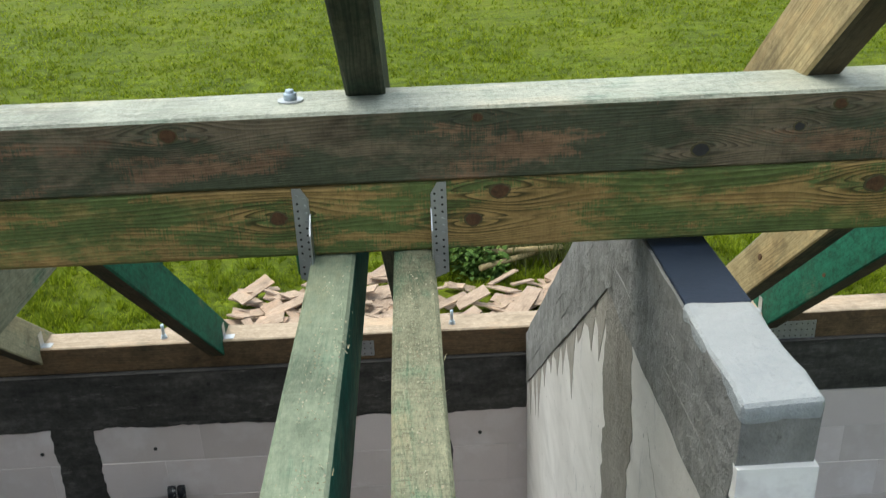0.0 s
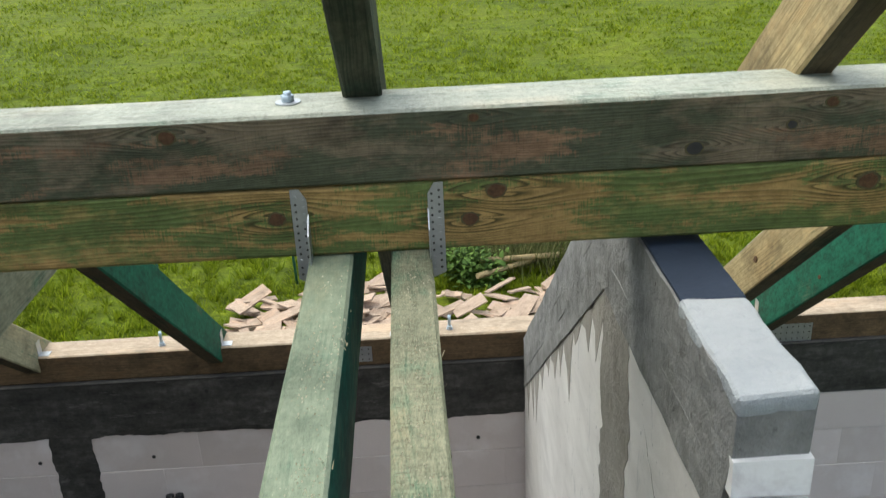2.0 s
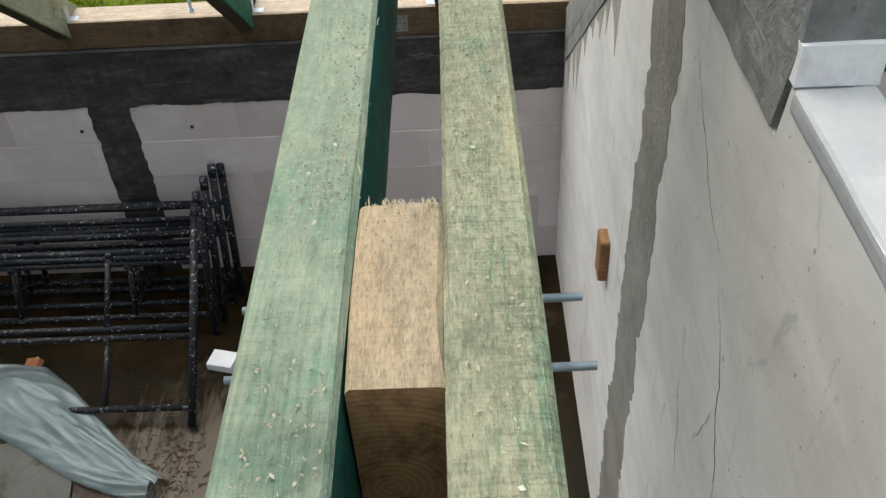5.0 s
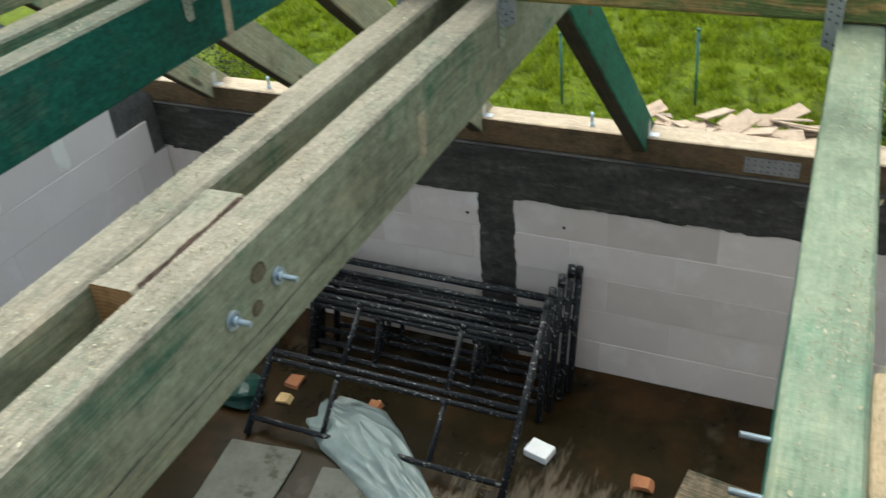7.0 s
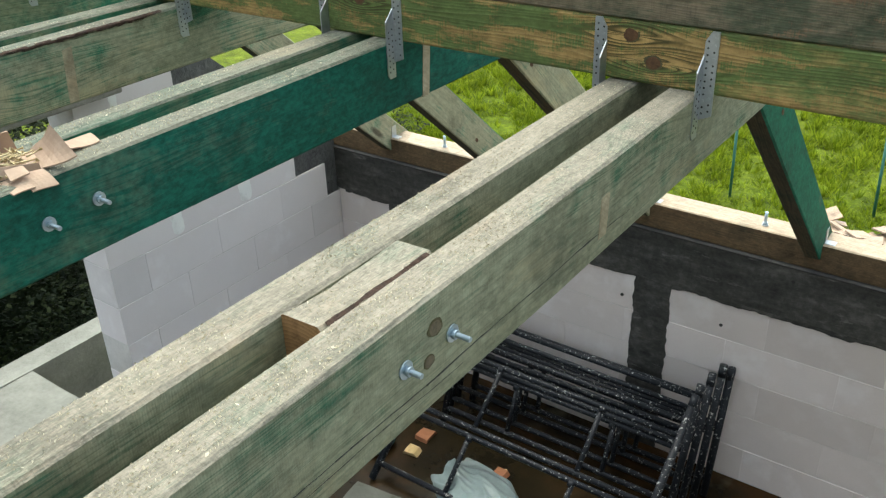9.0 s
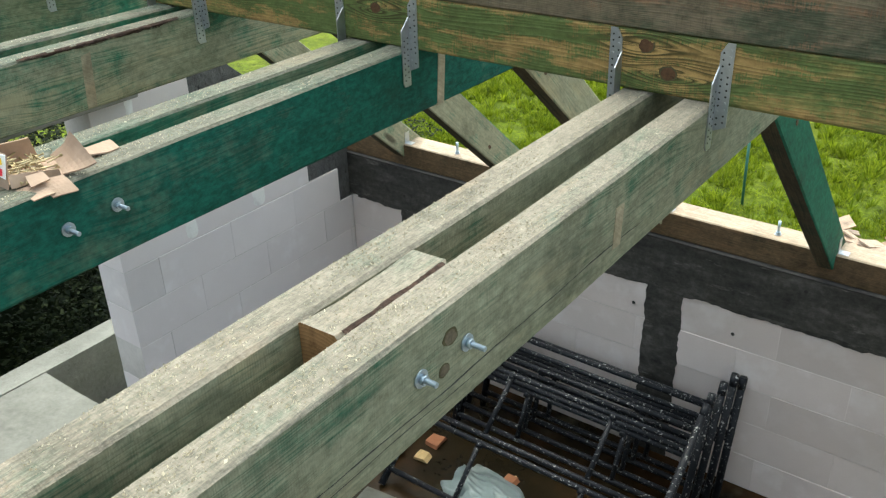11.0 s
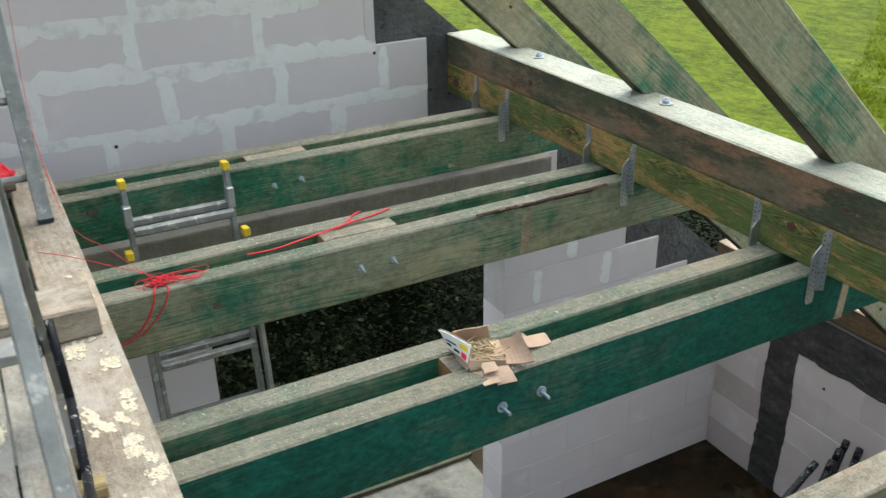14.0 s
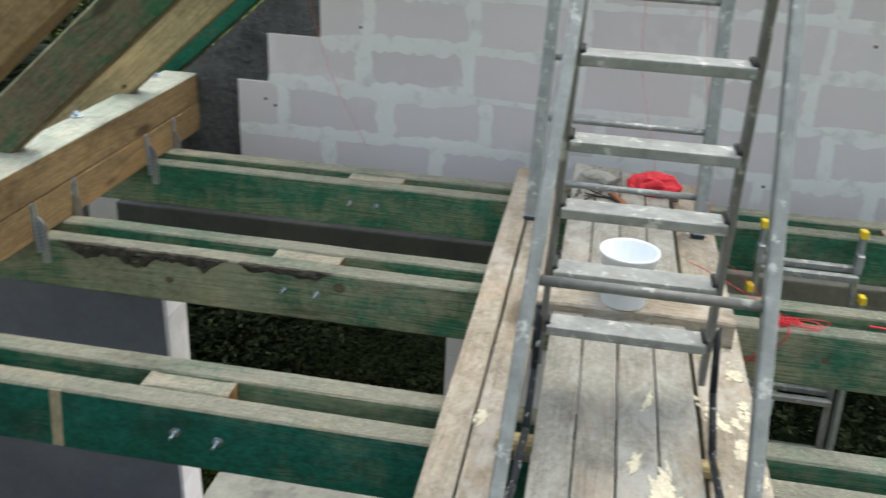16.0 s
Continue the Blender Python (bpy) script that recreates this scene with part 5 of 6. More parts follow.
me.materials.append(leaf_material("brown_chips", (0.03, 0.016, 0.008), (0.13, 0.085, 0.045)))
tagged(new("wood_chips", me), "brown wood chips and crumbs strewn on the wet floor", "wood chips", kind="stuff")


def plastic_sheet():
    """A limp film, wide and pouched at one end, wrung into a twist towards the other."""
    bm = bmesh.new()
    nu, nv = 90, 56
    pts = {}
    for i in range(nu + 1):
        for j in range(nv + 1):
            u, v = i / nu, j / nv
            cx, cy = -2.60 + 1.10 * u, 3.02 - 0.66 * u + 0.04 * math.sin(6 * u)
            a = (v - 0.5) * 2
            w = 0.205 * (1 - 0.72 * u ** 1.5) * (0.72 + 0.45 * min(1.0, 5 * u))
            end = 0.07 * noise.noise((a * 2.4, 3.0, 0)) if u < 0.15 else 0.0
            ox = a * w
            ridge = 1 - abs(noise.noise((u * 3.2 + a * 1.5, a * 1.3 - u * 2.0, 7.0))) * 2.4
            fold = 1 - abs(noise.noise((u * 7.0 - a * 2.6, a * 2.1, 21.0))) * 2.6
            wring = math.sin(a * 4.5 - u * 9.0)
            h = (1 - a * a) ** 0.5 * (0.075 + 0.03 * math.sin(5 * u)) + 0.035 * max(0.0, ridge) * (1 - abs(a)) + 0.016 * max(0.0, fold) + 0.022 * wring * min(1.0, 2 * u) * (1 - abs(a))
            p = Vector((cx + ox * 0.52 + end * 0.8, cy + ox * 0.85 - end * 0.6, FLOOR + 0.008 + max(0.0, h)))
            p.z = max(p.z, FLOOR + 0.006)
            pts[i, j] = bm.verts.new(p)
    for i in range(nu):
        for j in range(nv):
            bm.faces.new((pts[i, j], pts[i + 1, j], pts[i + 1, j + 1], pts[i, j + 1])).smooth = True
    return solid("plastic_sheet", bm, M_SHEET, "crumpled translucent grey plastic sheet twisted on the floor", "plastic sheet")


plastic_sheet()

# ---- balcony outside the gable ----
bm = slab([(-3.30, FLOOR - 0.16), (-3.30, FLOOR), (2.21, FLOOR), (2.21, FLOOR - 0.16)], -5.72, -4.41, 4, 0.006, 4)
solid("balcony_slab", bm, M_SLAB, "bare grey concrete slab outside the gable openings", "slab", kind="structure")
bm = slab([(-3.9, FLOOR - 0.50), (-3.9, FLOOR + 0.01), (3.6, FLOOR + 0.01), (3.6, FLOOR - 0.50)], -5.93, -5.725, 4, 0.008, 6)
solid("edge_beam", bm, M_SLAB, "rough concrete edge beam beyond the slab", "concrete beam", kind="structure")
bm = slab([(2.9, FLOOR - 0.9), (2.9, FLOOR - 0.5), (2.22, FLOOR - 0.5), (2.22, FLOOR - 0.9)], -5.7, -4.42, 3, 0.01, 9)
solid("recess_floor", bm, M_EARTH, "earth in the recess beside the slab, painted dark for its shade", "earth", kind="structure")

bm = beam(1.75, 0.055, 0.050, 71, 8, bev=0.004)
solid("batten", bm, [M_OLIVE, M_TOP, M_END], "weathered grey batten lying across the slab and its recess", "batten", at=pose(-4.930, 1.0, FLOOR + 0.052, 0, 0, 90))
# Dark strip added along the batten in place of its shaded side.
bm = beam(1.24, 0.034, 0.034, 72, 8, bev=0.004)
solid("batten", bm, [M_RAFT_D, M_RAFT_D, M_END], "dark strip beside the batten, standing for its shaded side", "batten", at=pose(-4.882, 1.0, FLOOR + 0.036, 0, 0, 90))

# ---- combination stepladder on the walkway ----


def rail_bar(bm, p, q, w, d):
    """Rectangular bar from p to q, w wide along Y, d deep."""
    p, q = Vector(p), Vector(q)
    ax = (q - p).normalized()
    sy = Vector((0, 1, 0))
    sx = ax.cross(sy).normalized()
    ring = [sx * (i * d / 2) + sy * (j * w / 2) for i, j in ((-1, -1), (1, -1), (1, 1), (-1, 1))]
    a = [bm.verts.new(p + v) for v in ring]
    b = [bm.verts.new(q + v) for v in ring]
    for k in range(4):
        bm.faces.new((a[k], a[(k + 1) % 4], b[(k + 1) % 4], b[k]))
    bm.faces.new(a[::-1])
    bm.faces.new(b)
    bmesh.ops.bevel(bm, geom=[e for e in bm.edges], offset=0.003, segments=1, affect="EDGES", clamp_overlap=True)


ladder = thing("stepladder", "splashed aluminium stepladder standing open on the walkway", "ladder")


def inner(z):
    return -2.05 + 0.22 * (z - 2.78)


def outer(z):
    return -0.95 - 0.58 * (z - 2.70)


for y in (-0.865, -0.425):
    bm = bmesh.new()
    rail_bar(bm, (inner(2.76), y, 2.76), (inner(4.12), y + (0.03 if y < -0.6 else -0.058), 4.12), 0.018, 0.050)
    part("tread_rail", bm, M_ALU_D, ladder)
for y, yt in ((-0.90, -0.83), (-0.455, -0.466)):
    bm = bmesh.new()
    rail_bar(bm, (outer(2.706), y, 2.706), (outer(4.14), yt, 4.14), 0.025, 0.034)
    r = part("outer_rail", bm, M_ALU, ladder)
    # No channel is cut: a proud dark strip paints in the groove's shade.
    for side in (-1, 1):
        bm = bmesh.new()
        rail_bar(bm, (outer(2.72), y + side * 0.0125, 2.72), (outer(4.13), yt + side * 0.0125, 4.13), 0.0012, 0.014)
        part("groove", bm, M_ALU_D, r, "dark strip along the rail, standing for a shaded groove")
    bm = bmesh.new()
    rail_bar(bm, (outer(2.706) + 0.003, y, 2.7055), (outer(2.74), y, 2.74), 0.034, 0.070)
    part("rubber_foot", bm, M_FELT, r, "black rubber foot")
for z in (2.908, 3.089, 3.275, 3.456, 3.662, 3.868, 4.07):
    x = inner(z)
    q = (z - 2.76) / 1.36
    bm = cbox(x - 0.035, x + 0.045, -0.856 + 0.03 * q, -0.434 - 0.058 * q, z - 0.026, z, 0.005, 2)
    part("tread", bm, M_ALU, ladder)
    for y in (-0.853 + 0.03 * q, -0.437 - 0.058 * q):
        bm = cbox(x - 0.04, x + 0.03, y - 0.007, y + 0.007, z - 0.030, z + 0.008, 0.003)
        part("tread_clip", bm, M_HOLE, ladder, "dark plastic clip")
for z in (3.36, 4.05):
    bm = bmesh.new()
    tube(bm, (outer(z), -0.875, z), (outer(z), -0.455, z), 0.0098, 12)
    part("cross_rung", bm, M_ALU_D, ladder)
for y, yo in ((-0.875, -0.885), (-0.415, -0.44)):
    pts = [(inner(2.95), y, 2.95), (-1.93, y + 0.004, 2.80), (-1.75, (y + yo) / 2 + 0.01, 2.735), (-1.45, yo + 0.01, 2.80), (outer(2.95), yo, 2.95)]
    bm = bmesh.new()
    for p, q in zip(pts, pts[1:]):
        tube(bm, p, q, 0.010, 8)
    part("strap", bm, M_BLACK, ladder, "black strap spattered white")

leaning = thing("wall_ladder", "splashed metal ladder with thin rungs leaning towards the gable", "ladder")


def lean_x(z):
    return -3.33 - 0.25 * (z - 2.65)


for y in (-1.0, -0.325):
    bm = bmesh.new()
    rail_bar(bm, (lean_x(2.647), y, 2.647), (lean_x(4.9), y + (0.02 if y < -0.6 else -0.03), 4.9), 0.05, 0.045)
    r = part("rail", bm, M_ALU, leaning)
    bm = bmesh.new()
    rail_bar(bm, (lean_x(2.6465), y, 2.6465), (lean_x(2.66), y, 2.66), 0.052, 0.047)
    part("end_cap", bm, M_FELT, r, "dark end cap")
for z in (2.80, 3.05, 3.285, 3.53, 3.78, 4.03, 4.28, 4.53):
    bm = bmesh.new()
    tube(bm, (lean_x(z), -0.99, z), (lean_x(z), -0.335, z), 0.013, 10)
    part("rung", bm, M_ALU, leaning)

ladder2 = thing("aluminium_ladder", "slim aluminium ladder with yellow caps standing down to the floor", "ladder")


def down_x(z):
    return -3.545 + 0.14 * (2.66 - z)


for y in (-0.035, 0.36):
    for k, (dx, top) in enumerate(((0.0, 2.665), (0.055, 2.41))):
        yy = y + (0.028 if y > 0.2 else -0.028) * k
        bm = bmesh.new()
        rail_bar(bm, (down_x(FLOOR) + dx, yy, FLOOR + 0.001), (down_x(top - 0.02) + dx, yy, top - 0.02), 0.020, 0.045)
        r = part("rail", bm, M_ALU, ladder2)
        bm = bmesh.new()
        rail_bar(bm, (down_x(top - 0.03) + dx, yy, top - 0.03), (down_x(top) + dx, yy, top + 0.004), 0.027, 0.052)
        part("end_cap", bm, M_YELLOW, r, "yellow plastic end cap")
        bm = cbox(down_x(2.5) + dx - 0.01, down_x(2.5) + dx + 0.035, yy - 0.018, yy + 0.012, 2.49 - 0.25 * k, 2.575 - 0.25 * k, 0.004)
        part("guide_bracket", bm, M_ZINC, r)
z = 2.50
while z > FLOOR + 0.1:
    for k, dx in enumerate((0.0, 0.055)):
        bm = cbox(-0.016, 0.016, -0.03, 0.355, -0.014, 0.014, 0.004)
        part("rung", bm, M_ALU, ladder2, at=pose(down_x(z) + dx, 0.0, z - 0.02 * k))
    z -= 0.28

# ---- bucket, red bag, tools on the walkway ----
bm = bmesh.new()
n = 32
prof = [(0.0, 0.004), (0.078, 0.004), (0.080, 0.0), (0.082, 0.004), (0.098, 0.172), (0.107, 0.174), (0.107, 0.182), (0.100, 0.184), (0.094, 0.178), (0.078, 0.010), (0.0, 0.010)]
rows_ = []
for r, z in prof:
    rows_.append([bm.verts.new((r * math.cos(2 * math.pi * k / n), r * math.sin(2 * math.pi * k / n), z)) for k in range(n)] if r else [bm.verts.new((0, 0, z))])
for a, b in zip(rows_, rows_[1:]):
    for k in range(n):
        if len(a) == 1:
            f = bm.faces.new((a[0], b[(k + 1) % n], b[k]))
        elif len(b) == 1:
            f = bm.faces.new((a[k], a[(k + 1) % n], b[0]))
        else:
            f = bm.faces.new((a[k], a[(k + 1) % n], b[(k + 1) % n], b[k]))
        f.smooth = True
bmesh.ops.recalc_face_normals(bm, faces=bm.faces)
bucket = solid("bucket", bm, M_BUCKET, "empty white plastic bucket on the walkway planks", "bucket", at=pose(-2.52, -0.632, 2.735) @ Matrix.Diagonal((0.89, 0.89, 0.98, 1.0)))

bm = bmesh.new()
bmesh.ops.create_icosphere(bm, subdivisions=4, radius=0.1)
for v in bm.verts:
    c = v.co.copy()
    v.co = Vector((c.x * 0.9, c.y * 1.15, max(c.z, -0.035) * 0.55 + 0.02)) + noise.noise_vector(c * 26) * 0.020
solid("red_bag", bm, M_RED, "crumpled red plastic bag of mason's line", "bag", at=pose(-3.66, -0.50, 2.705))


def cord(name, pts, r, mat, label, category, sag=0.0):
    """A thin cord through points, as a smooth tube."""
    cu = bpy.data.curves.new(name, "CURVE")
    cu.dimensions, cu.bevel_depth, cu.bevel_resolution, cu.resolution_u = "3D", r, 1, 4
    sp = cu.splines.new("BEZIER")
    sp.bezier_points.add(len(pts) - 1)
    for b, p in zip(sp.bezier_points, pts):
        b.co = p
        b.handle_left_type = b.handle_right_type = "AUTO"
    cu.materials.append(mat)
    ob = new(name, cu)
    return tagged(ob, label, category, "red mason's lines")


def tangle(cx, cy, cz, rx, ry, n, seed):
    r = random.Random(seed)
    pts = []
    for k in range(n):
        a = r.uniform(0, 6.28)
        d = r.uniform(0.1, 1.0)
        pts.append((cx + rx * d * math.cos(a), cy + ry * d * math.sin(a), cz + r.uniform(0.0015, 0.018)))
    return pts


cord("red_string", tangle(-2.76, -0.03, TOP, 0.04, 0.12, 34, 4), 0.0011, M_RED, "tangle of red mason's line lying on a tie", "string")
cord("red_string", tangle(-2.75, -0.08, TOP, 0.03, 0.05, 40, 6), 0.0013, M_RED, "tight knot of red mason's line on a tie", "string")
cord("red_string", [(-2.75, -0.08, TOP + 0.004), (-2.715, -0.10, TOP + 0.003), (-2.70, -0.11, TOP - 0.03), (-2.70, -0.15, TOP - 0.10), (-2.70, -0.2, TOP - 0.14), (-2.70, -0.28, TOP - 0.15)], 0.003, M_RED, "bundle of red mason's line hanging down a tie", "string")
cord("red_string", [(-2.73, -0.06, TOP + 0.004), (-2.705, -0.06, TOP + 0.002), (-2.698, -0.09, TOP - 0.06), (-2.698, -0.16, TOP - 0.13)], 0.0022, M_RED, "red mason's line hanging down a tie", "string")
cord("red_string", [(-2.81, 0.22, TOP + 0.004), (-2.80, 0.30, TOP + 0.006), (-2.83, 0.42, TOP + 0.004), (-2.85, 0.52, TOP + 0.006), (-2.875, 0.62, TOP + 0.006), (-2.89, 0.70, TOP + 0.006), (-2.92, 0.78, TOP + 0.005)], 0.0032, M_RED, "red line laid along a tie", "string")
cord("red_string", [(-2.85, 0.55, TOP + 0.004), (-2.88, 0.60, TOP + 0.008), (-2.93, 0.64, TOP + 0.004), (-2.95, 0.68, TOP + 0.004)], 0.003, M_RED, "red line laid along a tie", "string")
cord("red_string", [(-2.76, -0.05, TOP + 0.01), (-2.85, -0.20, 2.655), (-2.98, -0.30, 2.656), (-3.05, -0.38, 2.66)], 0.0011, M_RED, "slack red line across the walkway", "string")
cord("red_string", [(-2.75, -0.08, TOP + 0.01), (-2.95, -0.16, 2.64), (-3.4, -0.27, 2.66), (-4.0, -0.25, 3.6), (-4.05, -0.26, 4.4)], 0.0010, M_RED, "taut red line running up the gable", "string")
cord("red_string", [(-3.55, -0.27, 2.655), (-3.75, -0.30, 2.95), (-4.05, -0.38, 3.6), (-4.1, -0.46, 4.4)], 0.0012, M_RED, "taut red line running up the gable", "string")
cord("red_string", [(-3.66, -0.50, 2.78), (-4.0, -0.62, 3.3), (-4.1, -0.55, 4.3)], 0.0010, M_RED, "thin red line rising from the bag", "string")
cord("red_string", [(-4.10, -1.9, 2.62), (-4.12, -2.1, 3.0), (-4.12, -2.25, 3.6), (-4.12, -2.3, 4.0)], 0.0010, M_RED, "thin red line along the gable", "string")

bm = cbox(-0.11, 0.11, -0.013, 0.013, 0, 0.014, 0.003)
solid("trowel_handle", bm, M_CLAY, "orange-brown wooden tool handle on the walkway", "tool", at=pose(-3.45, -0.63, 2.705, 0, 0, 25))
bm = bmesh.new()
for k in range(9):
    r = random.Random(k)
    tube(bm, (r.uniform(-0.16, 0.1), r.uniform(-0.1, 0.1), 0.006), (r.uniform(-0.05, 0.18), r.uniform(-0.1, 0.1), 0.008 + 0.01 * r.random()), 0.003, 6)
solid("wire_scraps", bm, M_HOLE, "bent scraps of dark wire at the walkway's end", "wire", at=pose(-3.55, -0.74, 2.7045))
bm = bmesh.new()
bmesh.ops.create_icosphere(bm, subdivisions=3, radius=0.07)
for v in bm.verts:
    v.co = Vector((v.co.x, v.co.y * 1.3, max(v.co.z * 0.5, -0.02) + 0.02)) + noise.noise_vector(v.co * 20) * 0.02
solid("pale_rag", bm, M_PLANK, "pale dirty rag at the walkway's end", "rag", at=pose(-3.68, -0.74, 2.705))

# ---- torn cardboard box of screws on a tie ----
box_ = thing("screw_carton", "torn brown cardboard carton, spilling screws over a tie", "carton")


def card(pts, t=0.003):
    """A thin panel of card through four corners, slightly warped."""
    bm = bmesh.new()
    c = [Vector(p) for p in pts]
    n = (c[1] - c[0]).cross(c[3] - c[0]).normalized()
    N = 6
    top, bot = {}, {}
    for i in range(N + 1):
        for j in range(N + 1):
            u, v = i / N, j / N
            p = c[0] * (1 - u) * (1 - v) + c[1] * u * (1 - v) + c[2] * u * v + c[3] * (1 - u) * v
            p = p + n * 0.012 * noise.noise(p * 14.0)
            top[i, j], bot[i, j] = bm.verts.new(p + n * t / 2), bm.verts.new(p - n * t / 2)
    for i in range(N):
        for j in range(N):
            bm.faces.new((top[i, j], top[i + 1, j], top[i + 1, j + 1], top[i, j + 1]))
            bm.faces.new((bot[i, j], bot[i, j + 1], bot[i + 1, j + 1], bot[i + 1, j]))
    for k in range(N):
        for a, b in (((k, 0), (k + 1, 0)), ((k + 1, N), (k, N)), ((0, k + 1), (0, k)), ((N, k), (N, k + 1))):
            bm.faces.new((top[a], bot[a], bot[b], top[b]))
    return bm


CZ = TOP + 0.006
part("base", card([(-1.985, 0.512, CZ), (-1.862, 0.506, CZ), (-1.838, 0.604, CZ), (-1.962, 0.652, CZ)]), M_CARD, box_)
part("back_panel", card([(-1.985, 0.512, CZ), (-1.970, 0.632, CZ), (-1.952, 0.612, CZ + 0.052), (-1.968, 0.515, CZ + 0.055)]), M_CARD, box_)
side = part("label_panel", card([(-1.978, 0.510, CZ + 0.004), (-1.866, 0.507, CZ + 0.002), (-1.884, 0.520, CZ + 0.060), (-1.940, 0.457, CZ + 0.092)]), M_CARD, box_)
part("printed_label", card([(-1.925, 0.474, CZ + 0.046), (-1.867, 0.503, CZ + 0.022), (-1.876, 0.514, CZ + 0.062), (-1.936, 0.452, CZ + 0.093)], 0.002), M_PAPER, side, "white printed label")
for a0, b0, a1, b1, m in ((0.12, 0.30, 0.30, 0.42, M_HOLE), (0.40, 0.20, 0.62, 0.34, M_HOLE), (0.70, 0.08, 0.92, 0.40, M_RED), (0.66, 0.60, 0.94, 0.90, M_YELLOW), (0.15, 0.55, 0.52, 0.63, M_TILE)):
    q = [Vector(p) for p in ((-1.923, 0.4725, CZ + 0.046), (-1.865, 0.5015, CZ + 0.022), (-1.874, 0.5125, CZ + 0.062), (-1.934, 0.4505, CZ + 0.093))]
    part("print_bar", card([(q[0] * (1 - u) + q[1] * u) * (1 - v) + (q[3] * (1 - u) + q[2] * u) * v + Vector((0.0015, -0.0022, 0.0005)) for u, v in ((a0, b0), (a1, b0), (a1, b1), (a0, b1))], 0.001), m, side)
part("torn_flap", card([(-1.838, 0.603, CZ), (-1.945, 0.645, CZ), (-1.866, 0.655, CZ + 0.070), (-1.792, 0.656, CZ + 0.016)]), M_CARD, box_)
part("torn_flap", card([(-1.945, 0.690, CZ), (-1.870, 0.690, CZ), (-1.872, 0.762, CZ), (-1.912, 0.768, CZ + 0.006)]), M_CARD, box_)
part("front_panel", card([(-1.866, 0.506, CZ - 0.001), (-1.838, 0.600, CZ - 0.001), (-1.840, 0.598, CZ + 0.015), (-1.870, 0.510, CZ + 0.026)]), M_CARD, box_)
part("front_flap", card([(-1.858, 0.510, CZ), (-1.846, 0.550, CZ), (-1.796, 0.556, CZ - 0.018), (-1.800, 0.512, CZ - 0.016)]), M_CARD, box_)
part("front_flap", card([(-1.846, 0.546, CZ + 0.001), (-1.832, 0.600, CZ + 0.001), (-1.790, 0.603, CZ - 0.020), (-1.796, 0.548, CZ - 0.024)]), M_CARD, box_)
tab = part("tab", card([(-1.852, 0.533, CZ + 0.020), (-1.842, 0.566, CZ + 0.018), (-1.816, 0.562, CZ + 0.006), (-1.824, 0.526, CZ + 0.006)]), M_CARD, box_)
rng = random.Random(31)
M_BRASS = plain_material("yellow_screws", (0.36, 0.29, 0.16), (0.55, 0.46, 0.28), 20.0, 0.4, 0.7)
for k in range(46):
    x, y, z, a = rng.uniform(-1.955, -1.862), rng.uniform(0.53, 0.61), CZ + 0.006 + rng.uniform(0, 0.022), rng.uniform(0, 6.28)
    bm = bmesh.new()
    dx, dy = 0.02 * math.cos(a), 0.02 * math.sin(a)
    tube(bm, (x - dx, y - dy, z), (x + dx, y + dy, z + rng.uniform(-0.006, 0.008)), 0.0018, 5)
    tube(bm, (x - dx, y - dy, z), (x - dx * 0.9, y - dy * 0.9, z), 0.0036, 6)
    part("screw", bm, M_BRASS, box_)

# ---- bark left on one tie ----
M_BARK = plain_material("black_bark", (0.010, 0.009, 0.008), (0.13, 0.11, 0.085), 30.0, 0.95, fine=120.0, bump=0.9, dist=0.006)
tie_c = [o for o in bpy.data.objects if o.name.startswith("ceiling_tie")][3]


def bark(parent, x, ya, yb, top, hh, seed, sg, mat, label, over=0.010):
    """A torn, furrowed strip of bark along a board's upper edge, on its face at x; sg: the way that the face looks."""
    bm = bmesh.new()
    n, m = int((yb - ya) / 0.006), 9
    grid_ = {}
    for i in range(n + 1):
        y = ya + (yb - ya) * i / n
        u = i / n
        low = hh * min(1.0, 6 * min(u, 1 - u) + 0.1) * (0.62 + 0.5 * noise.noise((y * 9, seed, 0)) + 0.22 * noise.noise((y * 38, seed, 3)))
        lip = over * (0.6 + noise.noise((y * 13, seed, 7)))
        for j in range(m + 1):
            v = j / m
            d = 0.0008 + 0.0055 * math.sin(math.pi * min(1.0, v * 0.9 + 0.08)) * (0.7 + noise.noise((y * 30, v * 7, seed))) + 0.0025 * noise.noise((y * 70, v * 16, seed + 5))
            if v < 0.2:
                p = (x - sg * lip * (1 - v / 0.2), y, top + 0.001 + max(0.0, d) * 0.6)
            else:
                p = (x + sg * max(0.0004, d), y, top - low * (v - 0.2) / 0.8)
            grid_[i, j] = bm.verts.new(p)
    for i in range(n):
        for j in range(m):
            if noise.noise((i * 0.05, j * 0.5, seed + 20)) + 0.5 * noise.noise((i * 0.21, j * 0.9, seed + 31)) < 0.55:
                bm.faces.new((grid_[i, j], grid_[i + 1, j], grid_[i + 1, j + 1], grid_[i, j + 1]))
    bmesh.ops.delete(bm, geom=[v for v in bm.verts if not v.link_faces], context="VERTS")
    bmesh.ops.recalc_face_normals(bm, faces=bm.faces)
    part("bark_strip", bm, mat, parent, label)


